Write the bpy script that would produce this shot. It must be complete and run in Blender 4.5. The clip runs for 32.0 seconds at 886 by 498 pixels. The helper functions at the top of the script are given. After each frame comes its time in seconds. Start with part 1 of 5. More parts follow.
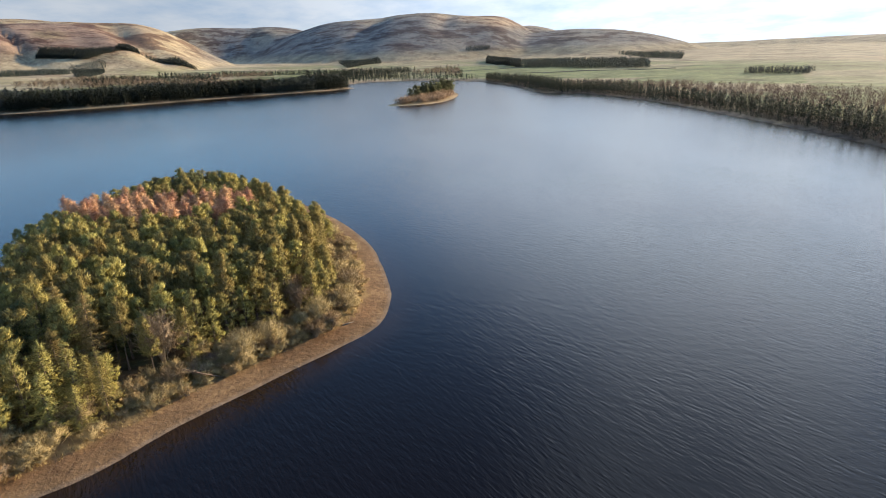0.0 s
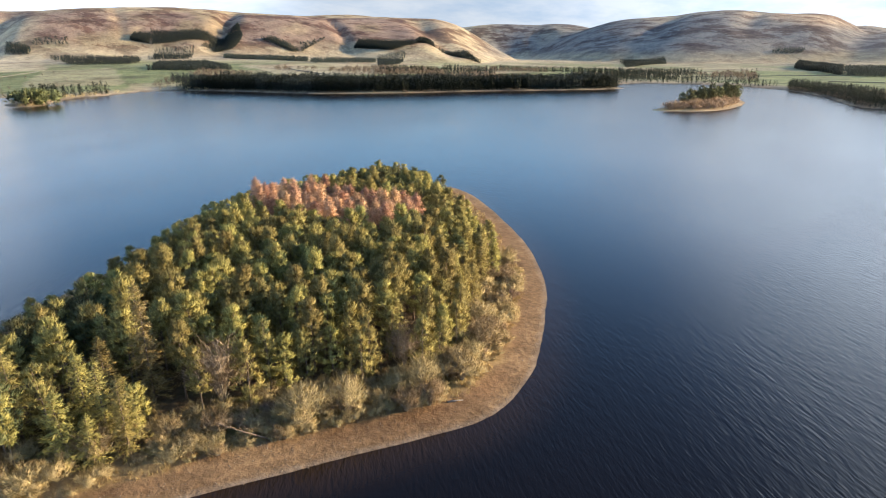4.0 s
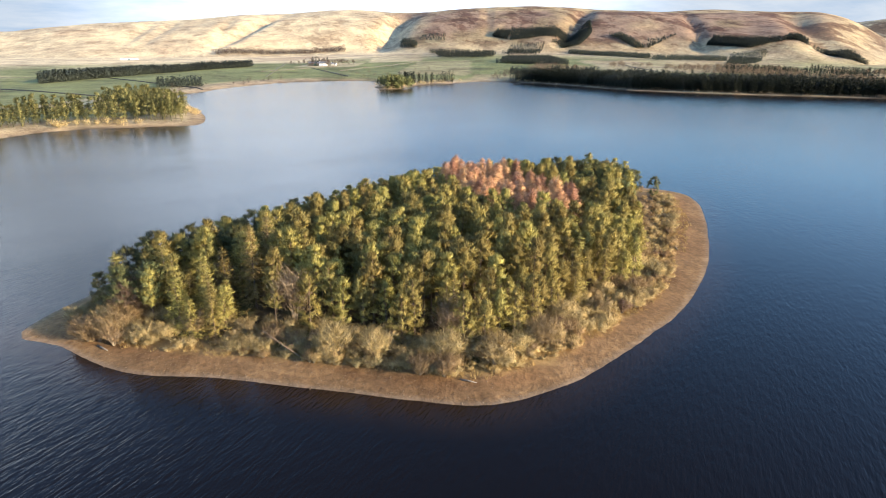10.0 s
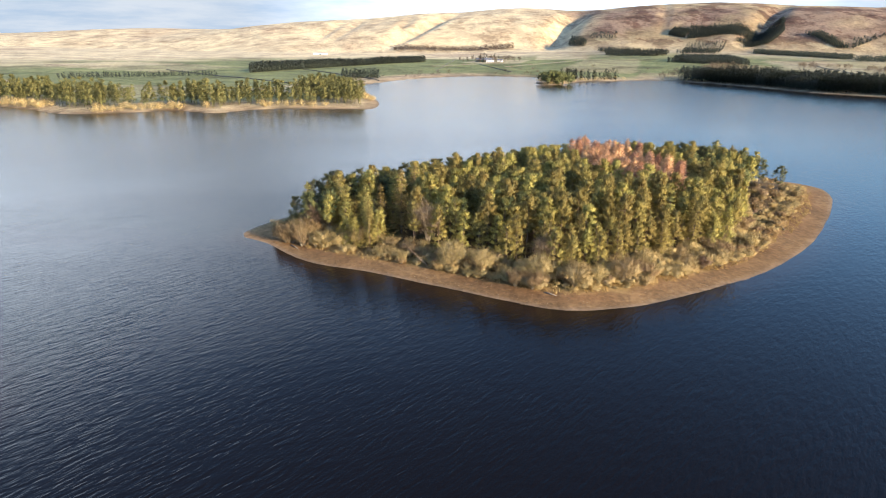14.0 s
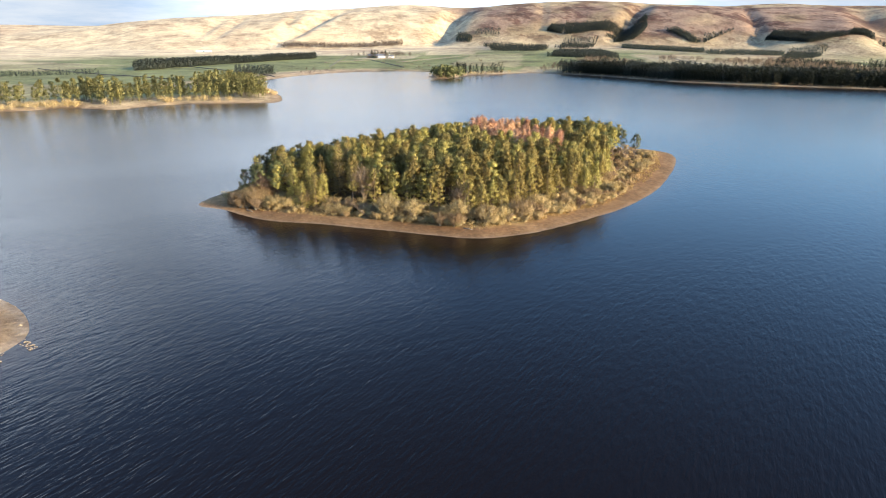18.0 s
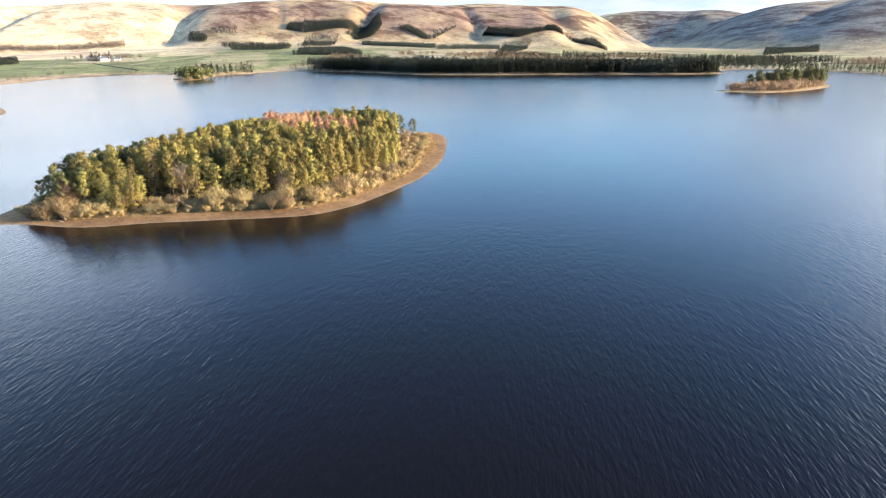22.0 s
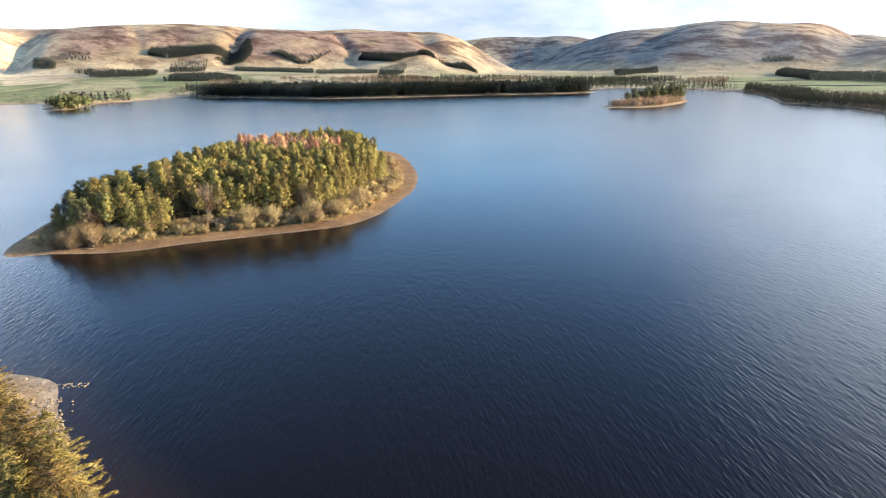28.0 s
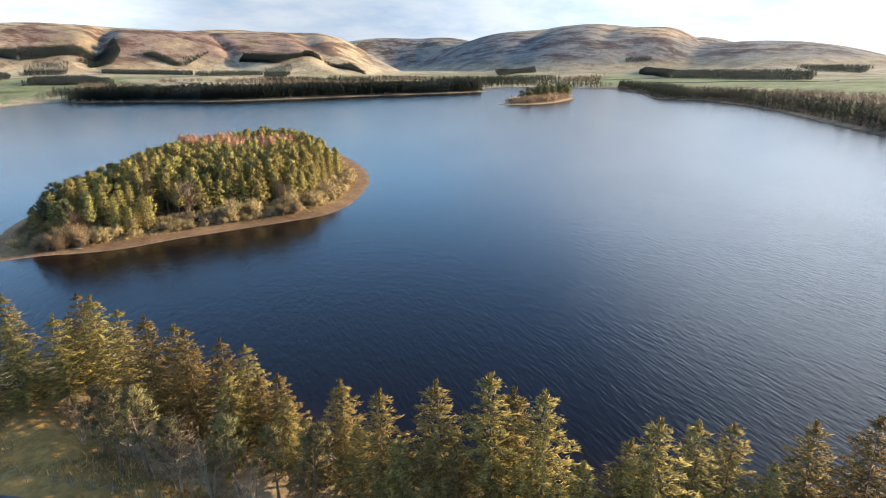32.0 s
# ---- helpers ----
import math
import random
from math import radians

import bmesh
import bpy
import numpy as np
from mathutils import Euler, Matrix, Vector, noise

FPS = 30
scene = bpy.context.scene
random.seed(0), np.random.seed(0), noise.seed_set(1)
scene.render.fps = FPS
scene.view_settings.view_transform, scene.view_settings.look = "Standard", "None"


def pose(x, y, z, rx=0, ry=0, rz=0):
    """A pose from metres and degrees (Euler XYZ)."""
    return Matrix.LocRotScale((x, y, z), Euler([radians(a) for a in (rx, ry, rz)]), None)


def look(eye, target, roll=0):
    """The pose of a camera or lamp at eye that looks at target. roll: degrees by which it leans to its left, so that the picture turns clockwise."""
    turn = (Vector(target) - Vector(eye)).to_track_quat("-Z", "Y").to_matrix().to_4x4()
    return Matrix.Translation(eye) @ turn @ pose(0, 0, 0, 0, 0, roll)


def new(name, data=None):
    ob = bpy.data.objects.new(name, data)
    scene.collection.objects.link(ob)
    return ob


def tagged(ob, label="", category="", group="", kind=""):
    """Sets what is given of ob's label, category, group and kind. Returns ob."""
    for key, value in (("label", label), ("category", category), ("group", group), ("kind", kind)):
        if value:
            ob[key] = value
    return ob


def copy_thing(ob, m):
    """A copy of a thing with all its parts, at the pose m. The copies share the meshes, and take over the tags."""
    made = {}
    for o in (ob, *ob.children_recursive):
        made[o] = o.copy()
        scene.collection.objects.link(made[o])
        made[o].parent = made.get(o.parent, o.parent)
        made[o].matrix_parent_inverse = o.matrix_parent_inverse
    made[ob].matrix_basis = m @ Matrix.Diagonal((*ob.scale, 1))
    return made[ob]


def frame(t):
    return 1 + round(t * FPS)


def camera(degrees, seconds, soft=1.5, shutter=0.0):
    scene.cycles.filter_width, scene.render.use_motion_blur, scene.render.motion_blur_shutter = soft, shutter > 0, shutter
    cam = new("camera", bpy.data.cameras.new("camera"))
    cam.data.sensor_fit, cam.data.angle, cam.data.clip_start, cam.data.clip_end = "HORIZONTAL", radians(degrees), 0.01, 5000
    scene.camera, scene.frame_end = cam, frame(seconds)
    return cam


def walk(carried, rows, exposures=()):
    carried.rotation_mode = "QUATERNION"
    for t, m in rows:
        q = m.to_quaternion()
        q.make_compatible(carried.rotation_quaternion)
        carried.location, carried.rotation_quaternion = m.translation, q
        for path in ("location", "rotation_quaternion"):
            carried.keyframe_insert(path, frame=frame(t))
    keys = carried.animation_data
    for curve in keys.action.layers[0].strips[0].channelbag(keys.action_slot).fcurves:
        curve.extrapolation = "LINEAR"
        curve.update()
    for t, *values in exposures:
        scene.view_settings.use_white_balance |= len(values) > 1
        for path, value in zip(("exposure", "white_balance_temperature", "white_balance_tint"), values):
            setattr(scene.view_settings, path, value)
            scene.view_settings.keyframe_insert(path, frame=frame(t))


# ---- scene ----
cam = camera(74.9, 32.0, soft=1.0)
PATH = [
    (0, (5.474, -0.422, 52.631), (5.417, 1.468, 51.979), -2.03),
    (0.5, (7.524, 4.484, 52.133), (7.359, 6.369, 51.484), -1.86),
    (1, (9.41, 9.384, 51.62), (9.133, 11.257, 50.977), -1.68),
    (1.5, (11.038, 14.354, 51.171), (10.651, 16.208, 50.528), -1.5),
    (2, (12.471, 19.385, 50.725), (11.977, 21.213, 50.083), -1.33),
    (2.5, (13.483, 24.089, 50.527), (12.884, 25.886, 49.885), -1.11),
    (3, (14.372, 28.827, 50.353), (13.673, 30.587, 49.71), -0.79),
    (3.5, (15.092, 33.477, 50.256), (14.294, 35.195, 49.613), -0.47),
    (5.5, (17.767, 50.392, 49.696), (16.708, 51.963, 49.056), 0.1),
    (6, (19.485, 53.342, 49.594), (18.348, 54.857, 48.952), 0.2),
    (6.5, (21.757, 55.575, 49.439), (20.541, 57.027, 48.797), 0.1),
    (7, (24.509, 57.275, 49.234), (23.218, 58.661, 48.591), 0.2),
    (7.5, (27.65, 58.59, 49.034), (26.287, 59.904, 48.389), 0.2),
    (8, (31.059, 59.742, 48.861), (29.631, 60.983, 48.215), 0.1),
    (8.5, (34.715, 60.761, 48.618), (33.225, 61.929, 47.971), 0.1),
    (9, (38.442, 61.8, 48.315), (36.897, 62.891, 47.666), 0.2),
    (9.5, (42.234, 62.903, 47.992), (40.641, 63.923, 47.341), 0.4),
    (10, (45.981, 63.917, 47.702), (44.345, 64.865, 47.05), 0.5),
    (10.5, (49.752, 64.63, 47.41), (48.072, 65.496, 46.757), 0.5),
    (11, (53.49, 64.934, 47.076), (51.772, 65.722, 46.423), 0.7),
    (11.5, (57.173, 64.822, 46.742), (55.423, 65.538, 46.088), 0.8),
    (12, (60.861, 64.348, 46.404), (59.089, 65.004, 45.748), 0.9),
    (12.5, (64.603, 63.532, 46.07), (62.812, 64.134, 45.413), 1.0),
    (13, (68.404, 62.481, 45.794), (66.598, 63.032, 45.135), 1.0),
    (13.5, (72.257, 61.212, 45.547), (70.44, 61.722, 44.885), 1.0),
    (14, (76.195, 59.727, 45.33), (74.368, 60.197, 44.667), 1.0),
    (14.5, (80.151, 57.926, 45.141), (78.316, 58.364, 44.476), 1.0),
    (16.5, (95.499, 49.439, 44.306), (93.665, 49.874, 43.637), 1.0),
    (17, (98.755, 47.244, 44.201), (96.949, 47.785, 43.532), 1.0),
    (17.5, (101.749, 44.751, 44.069), (99.986, 45.418, 43.401), 0.8),
    (18, (104.561, 41.977, 43.951), (102.85, 42.769, 43.283), 0.7),
    (18.5, (107.285, 38.92, 43.861), (105.638, 39.838, 43.194), 0.5),
    (19, (109.763, 35.739, 43.817), (108.19, 36.779, 43.151), 0.3),
    (19.5, (111.781, 32.417, 43.791), (110.276, 33.553, 43.124), 0.1),
    (20, (113.264, 28.999, 43.763), (111.811, 30.2, 43.095), 0.1),
    (20.5, (114.197, 25.576, 43.742), (112.794, 26.835, 43.073), -0.0),
    (21, (114.675, 22.137, 43.717), (113.326, 23.453, 43.047), -0.1),
    (21.5, (114.72, 18.795, 43.665), (113.424, 20.163, 42.995), -0.2),
    (22, (114.275, 15.505, 43.605), (113.031, 16.92, 42.934), -0.3),
    (22.5, (113.31, 12.189, 43.548), (112.109, 13.641, 42.876), -0.3),
    (23, (111.939, 8.897, 43.493), (110.773, 10.377, 42.822), -0.3),
    (23.5, (110.289, 5.65, 43.441), (109.15, 7.15, 42.77), -0.4),
    (24, (108.465, 2.43, 43.402), (107.35, 3.948, 42.731), -0.4),
    (24.5, (106.513, -0.736, 43.343), (105.423, 0.801, 42.673), -0.4),
    (25, (104.418, -3.858, 43.284), (103.352, -2.304, 42.615), -0.5),
    (25.5, (102.133, -6.842, 43.225), (101.089, -5.269, 42.565), -0.6),
    (27.5, (91.942, -18.288, 43.079), (90.997, -16.631, 42.477), -0.7),
    (28, (89.481, -21.389, 43.003), (88.565, -19.716, 42.401), -0.8),
    (28.5, (87.136, -24.644, 42.902), (86.249, -22.955, 42.3), -0.8),
    (29, (85.005, -27.884, 42.824), (84.15, -26.179, 42.223), -0.8),
    (29.5, (83.039, -31.063, 42.816), (82.215, -29.342, 42.215), -0.9),
    (30, (81.141, -34.295, 42.801), (80.35, -32.56, 42.2), -0.9),
    (30.5, (79.401, -37.57, 42.768), (78.641, -35.82, 42.166), -1.0),
    (31, (77.703, -40.891, 42.727), (76.995, -39.12, 42.125), -1.0),
    (31.5, (75.852, -44.177, 42.659), (75.21, -42.382, 42.055), -1.0),
    (32, (73.665, -47.171, 42.612), (73.093, -45.353, 42.008), -1.1),
]
walk(cam, [(t, look(eye, target, roll)) for t, eye, target, roll in PATH], exposures=[(0.0, 1.58), (3.0, 1.84), (7.0, 1.94), (13.0, 1.92), (17.0, 1.96), (21.0, 2.3), (25.0, 2.4), (29.0, 2.08), (32.0, 1.92)])

scene.view_settings.use_white_balance = True
scene.view_settings.white_balance_temperature = 6200

# ---------------------------------------------------------------- light
SUN_BEARING, SUN_HEIGHT = 57.0, 14.5
sun_data = bpy.data.lights.new("sun", "SUN")
sun_data.energy, sun_data.angle, sun_data.color = 4.0, radians(0.6), (1.0, 0.79, 0.52)
sun = new("sun", sun_data)
a, e = radians(SUN_BEARING), radians(SUN_HEIGHT)
sun.matrix_world = look((300 * math.sin(a) * math.cos(e), 300 * math.cos(a) * math.cos(e), 300 * math.sin(e)), (0, 0, 0))

world = bpy.data.worlds.new("sky")
scene.world = world
world.use_nodes = True
wn, wl = world.node_tree.nodes, world.node_tree.links
wn.clear()


def wnode(kind, **values):
    n = wn.new(kind)
    for k, v in values.items():
        n.inputs[k].default_value = v
    return n


sky = wn.new("ShaderNodeTexSky")
sky.sky_type, sky.sun_disc = "NISHITA", False
sky.sun_elevation, sky.sun_rotation = radians(SUN_HEIGHT), radians(SUN_BEARING)
sky.altitude, sky.air_density, sky.dust_density, sky.ozone_density = 280, 1.1, 0.35, 4.0
coord = wn.new("ShaderNodeTexCoord")
split = wn.new("ShaderNodeSeparateXYZ")
wl.new(coord.outputs["Generated"], split.inputs[0])
# cloud sheet: the direction projected on a layer overhead
lift = wn.new("ShaderNodeMath"); lift.operation = "MAXIMUM"; lift.inputs[1].default_value = 0.0
wl.new(split.outputs["Z"], lift.inputs[0])
lift2 = wn.new("ShaderNodeMath"); lift2.operation = "ADD"; lift2.inputs[1].default_value = 0.16
wl.new(lift.outputs[0], lift2.inputs[0])
over = wn.new("ShaderNodeVectorMath"); over.operation = "DIVIDE"
joined = wn.new("ShaderNodeCombineXYZ")
for k in range(3):
    wl.new(lift2.outputs[0], joined.inputs[k])
wl.new(coord.outputs["Generated"], over.inputs[0])
wl.new(joined.outputs[0], over.inputs[1])
shift = wn.new("ShaderNodeMapping"); shift.inputs["Location"].default_value = (3.1, 0.7, 0.0)
shift.inputs["Scale"].default_value = (0.75, 0.55, 0.0)
wl.new(over.outputs[0], shift.inputs[0])
billow = wnode("ShaderNodeTexNoise", Scale=1.0, Detail=7.0, Roughness=0.55, Distortion=0.3)
wl.new(shift.outputs[0], billow.inputs["Vector"])
# more cover low down, where the layer is seen edge on
low = wn.new("ShaderNodeMapRange"); low.inputs["From Min"].default_value = 0.0; low.inputs["From Max"].default_value = 0.5
low.inputs["To Min"].default_value = 0.26; low.inputs["To Max"].default_value = -0.27
wl.new(lift.outputs[0], low.inputs["Value"])
brim = wn.new("ShaderNodeMapRange"); brim.inputs["From Min"].default_value = 0.07; brim.inputs["From Max"].default_value = 0.17
brim.inputs["To Min"].default_value = 0.6; brim.inputs["To Max"].default_value = 0.0
wl.new(lift.outputs[0], brim.inputs["Value"])
# a bank of cloud builds to the west
west = wn.new("ShaderNodeVectorMath"); west.operation = "DOT_PRODUCT"; west.inputs[1].default_value = (-0.88, -0.28, 0.32)
wl.new(coord.outputs["Generated"], west.inputs[0])
bank = wn.new("ShaderNodeMapRange"); bank.inputs["From Min"].default_value = 0.35; bank.inputs["From Max"].default_value = 1.0
bank.inputs["To Min"].default_value = 0.0; bank.inputs["To Max"].default_value = 0.34
wl.new(west.outputs["Value"], bank.inputs["Value"])
lower = wn.new("ShaderNodeMath"); lower.operation = "ADD"
brimmed = wn.new("ShaderNodeMath"); brimmed.operation = "ADD"
wl.new(low.outputs[0], brimmed.inputs[0]); wl.new(brim.outputs[0], brimmed.inputs[1])
wl.new(brimmed.outputs[0], lower.inputs[0]); wl.new(bank.outputs[0], lower.inputs[1])
# clear sky shows between that bank and the thinner cloud to the east
clear = wn.new("ShaderNodeVectorMath"); clear.operation = "DOT_PRODUCT"; clear.inputs[1].default_value = (-0.55, 0.70, 0.46)
wl.new(coord.outputs["Generated"], clear.inputs[0])
gap = wn.new("ShaderNodeMapRange"); gap.interpolation_type = "SMOOTHSTEP"
gap.inputs["From Min"].default_value = 0.86; gap.inputs["From Max"].default_value = 0.96
gap.inputs["To Min"].default_value = 0.0; gap.inputs["To Max"].default_value = -0.34
wl.new(clear.outputs["Value"], gap.inputs["Value"])
veil = wn.new("ShaderNodeVectorMath"); veil.operation = "DOT_PRODUCT"; veil.inputs[1].default_value = (0.42, 0.72, 0.55)
wl.new(coord.outputs["Generated"], veil.inputs[0])
haze = wn.new("ShaderNodeMapRange"); haze.interpolation_type = "SMOOTHSTEP"
haze.inputs["From Min"].default_value = 0.66; haze.inputs["To Max"].default_value = 0.34
wl.new(veil.outputs["Value"], haze.inputs["Value"])
lower2 = wn.new("ShaderNodeMath"); lower2.operation = "ADD"
wl.new(lower.outputs[0], lower2.inputs[0]); wl.new(haze.outputs[0], lower2.inputs[1])
opened = wn.new("ShaderNodeMath"); opened.operation = "ADD"
wl.new(lower2.outputs[0], opened.inputs[0]); wl.new(gap.outputs[0], opened.inputs[1])
cover = wn.new("ShaderNodeMath"); cover.operation = "ADD"
wl.new(billow.outputs["Fac"], cover.inputs[0]); wl.new(opened.outputs[0], cover.inputs[1])
ramp = wn.new("ShaderNodeMapRange"); ramp.interpolation_type = "SMOOTHSTEP"
ramp.inputs["From Min"].default_value = 0.5; ramp.inputs["From Max"].default_value = 0.74
wl.new(cover.outputs[0], ramp.inputs["Value"])
# lit tops and grey bellies
grey = wnode("ShaderNodeTexNoise", Scale=2.3, Detail=6.0, Roughness=0.6)
wl.new(shift.outputs[0], grey.inputs["Vector"])
tone = wn.new("ShaderNodeValToRGB")
tone.color_ramp.elements[0].position, tone.color_ramp.elements[0].color = 0.34, (0.275, 0.340, 0.420, 1)
tone.color_ramp.elements[1].position, tone.color_ramp.elements[1].color = 0.60, (0.400, 0.430, 0.462, 1)
wl.new(grey.outputs["Fac"], tone.inputs[0])
SKY_STRENGTH = 0.14
dim = wn.new("ShaderNodeVectorMath"); dim.operation = "SCALE"; dim.inputs["Scale"].default_value = SKY_STRENGTH
wl.new(sky.outputs[0], dim.inputs[0])
# thin cloud shines where it lies towards the sun
toward = wn.new("ShaderNodeVectorMath"); toward.operation = "DOT_PRODUCT"
toward.inputs[1].default_value = (math.sin(a) * math.cos(e), math.cos(a) * math.cos(e), math.sin(e))
wl.new(coord.outputs["Generated"], toward.inputs[0])
shine = wn.new("ShaderNodeMapRange"); shine.interpolation_type = "SMOOTHSTEP"
shine.inputs["From Min"].default_value = 0.1; shine.inputs["To Min"].default_value = 1.0; shine.inputs["To Max"].default_value = 2.2
wl.new(toward.outputs["Value"], shine.inputs["Value"])
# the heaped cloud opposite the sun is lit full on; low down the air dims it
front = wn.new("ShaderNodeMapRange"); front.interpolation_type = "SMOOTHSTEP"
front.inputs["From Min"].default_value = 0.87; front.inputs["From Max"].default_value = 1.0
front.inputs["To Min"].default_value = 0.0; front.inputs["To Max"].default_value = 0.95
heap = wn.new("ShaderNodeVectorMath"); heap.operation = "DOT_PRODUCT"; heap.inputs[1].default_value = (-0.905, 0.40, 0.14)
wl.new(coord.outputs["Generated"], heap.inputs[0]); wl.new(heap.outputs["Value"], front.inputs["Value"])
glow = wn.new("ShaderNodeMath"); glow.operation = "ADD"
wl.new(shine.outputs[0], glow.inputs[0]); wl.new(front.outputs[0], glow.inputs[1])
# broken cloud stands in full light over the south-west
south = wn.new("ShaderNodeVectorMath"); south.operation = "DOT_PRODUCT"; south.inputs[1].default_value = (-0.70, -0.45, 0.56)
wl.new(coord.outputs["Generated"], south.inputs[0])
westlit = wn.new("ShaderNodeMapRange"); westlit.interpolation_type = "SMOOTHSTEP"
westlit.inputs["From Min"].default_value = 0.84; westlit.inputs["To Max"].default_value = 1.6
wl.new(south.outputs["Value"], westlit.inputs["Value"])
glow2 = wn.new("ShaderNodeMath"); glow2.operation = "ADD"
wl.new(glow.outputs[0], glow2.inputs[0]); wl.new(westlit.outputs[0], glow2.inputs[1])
height = wn.new("ShaderNodeMapRange"); height.interpolation_type = "SMOOTHSTEP"
height.inputs["From Min"].default_value = 0.09; height.inputs["From Max"].default_value = 0.28
height.inputs["To Min"].default_value = 0.48; height.inputs["To Max"].default_value = 1.4
wl.new(lift.outputs[0], height.inputs["Value"])
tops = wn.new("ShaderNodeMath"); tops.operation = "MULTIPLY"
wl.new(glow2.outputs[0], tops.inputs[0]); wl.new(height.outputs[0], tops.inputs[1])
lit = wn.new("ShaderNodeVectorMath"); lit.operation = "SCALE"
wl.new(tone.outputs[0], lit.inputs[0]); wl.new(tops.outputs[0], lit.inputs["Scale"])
mix = wn.new("ShaderNodeMix"); mix.data_type = "RGBA"
wl.new(ramp.outputs[0], mix.inputs["Factor"]); wl.new(dim.outputs[0], mix.inputs["A"]); wl.new(lit.outputs[0], mix.inputs["B"])
back = wnode("ShaderNodeBackground", Strength=1.0)
wl.new(mix.outputs["Result"], back.inputs["Color"])
outw = wn.new("ShaderNodeOutputWorld")
wl.new(back.outputs[0], outw.inputs[0])

# ---------------------------------------------------------------- materials


def material(name, rough=0.9, colour=(0.5, 0.5, 0.5), spec=0.2):
    m = bpy.data.materials.new(name)
    m.use_nodes = True
    b = m.node_tree.nodes["Principled BSDF"]
    b.inputs["Base Color"].default_value = (*colour, 1)
    b.inputs["Roughness"].default_value = rough
    b.inputs["Specular IOR Level"].default_value = spec
    return m, m.node_tree.nodes, m.node_tree.links, b


def place_noise(n, l, scale, detail=4.0, rough=0.6, use="Object", stretch=None):
    c = n.new("ShaderNodeTexCoord")
    t = n.new("ShaderNodeTexNoise")
    t.inputs["Scale"].default_value, t.inputs["Detail"].default_value, t.inputs["Roughness"].default_value = scale, detail, rough
    if stretch:
        mp = n.new("ShaderNodeMapping")
        mp.inputs["Rotation"].default_value, mp.inputs["Scale"].default_value = stretch
        l.new(c.outputs[use], mp.inputs[0]); l.new(mp.outputs[0], t.inputs["Vector"])
    else:
        l.new(c.outputs[use], t.inputs["Vector"])
    return t


def colours(n, l, fac, stops):
    r = n.new("ShaderNodeValToRGB")
    while len(r.color_ramp.elements) < len(stops):
        r.color_ramp.elements.new(0.5)
    for el, (p, c) in zip(r.color_ramp.elements, stops):
        el.position, el.color = p, (*c, 1)
    l.new(fac, r.inputs[0])
    return r.outputs[0]


def blend(n, l, fac, a, b, mode="MIX"):
    m = n.new("ShaderNodeMix")
    m.data_type, m.blend_type = "RGBA", mode
    for key, v in (("Factor", fac), ("A", a), ("B", b)):
        if isinstance(v, (int, float)):
            m.inputs[key].default_value = v
        elif isinstance(v, tuple):
            m.inputs[key].default_value = (*v, 1)
        else:
            l.new(v, m.inputs[key])
    return m.outputs["Result"]


def relief(n, l, b, height, strength, distance):
    k = n.new("ShaderNodeBump")
    k.inputs["Strength"].default_value, k.inputs["Distance"].default_value = strength, distance
    l.new(height, k.inputs["Height"]); l.new(k.outputs[0], b.inputs["Normal"])


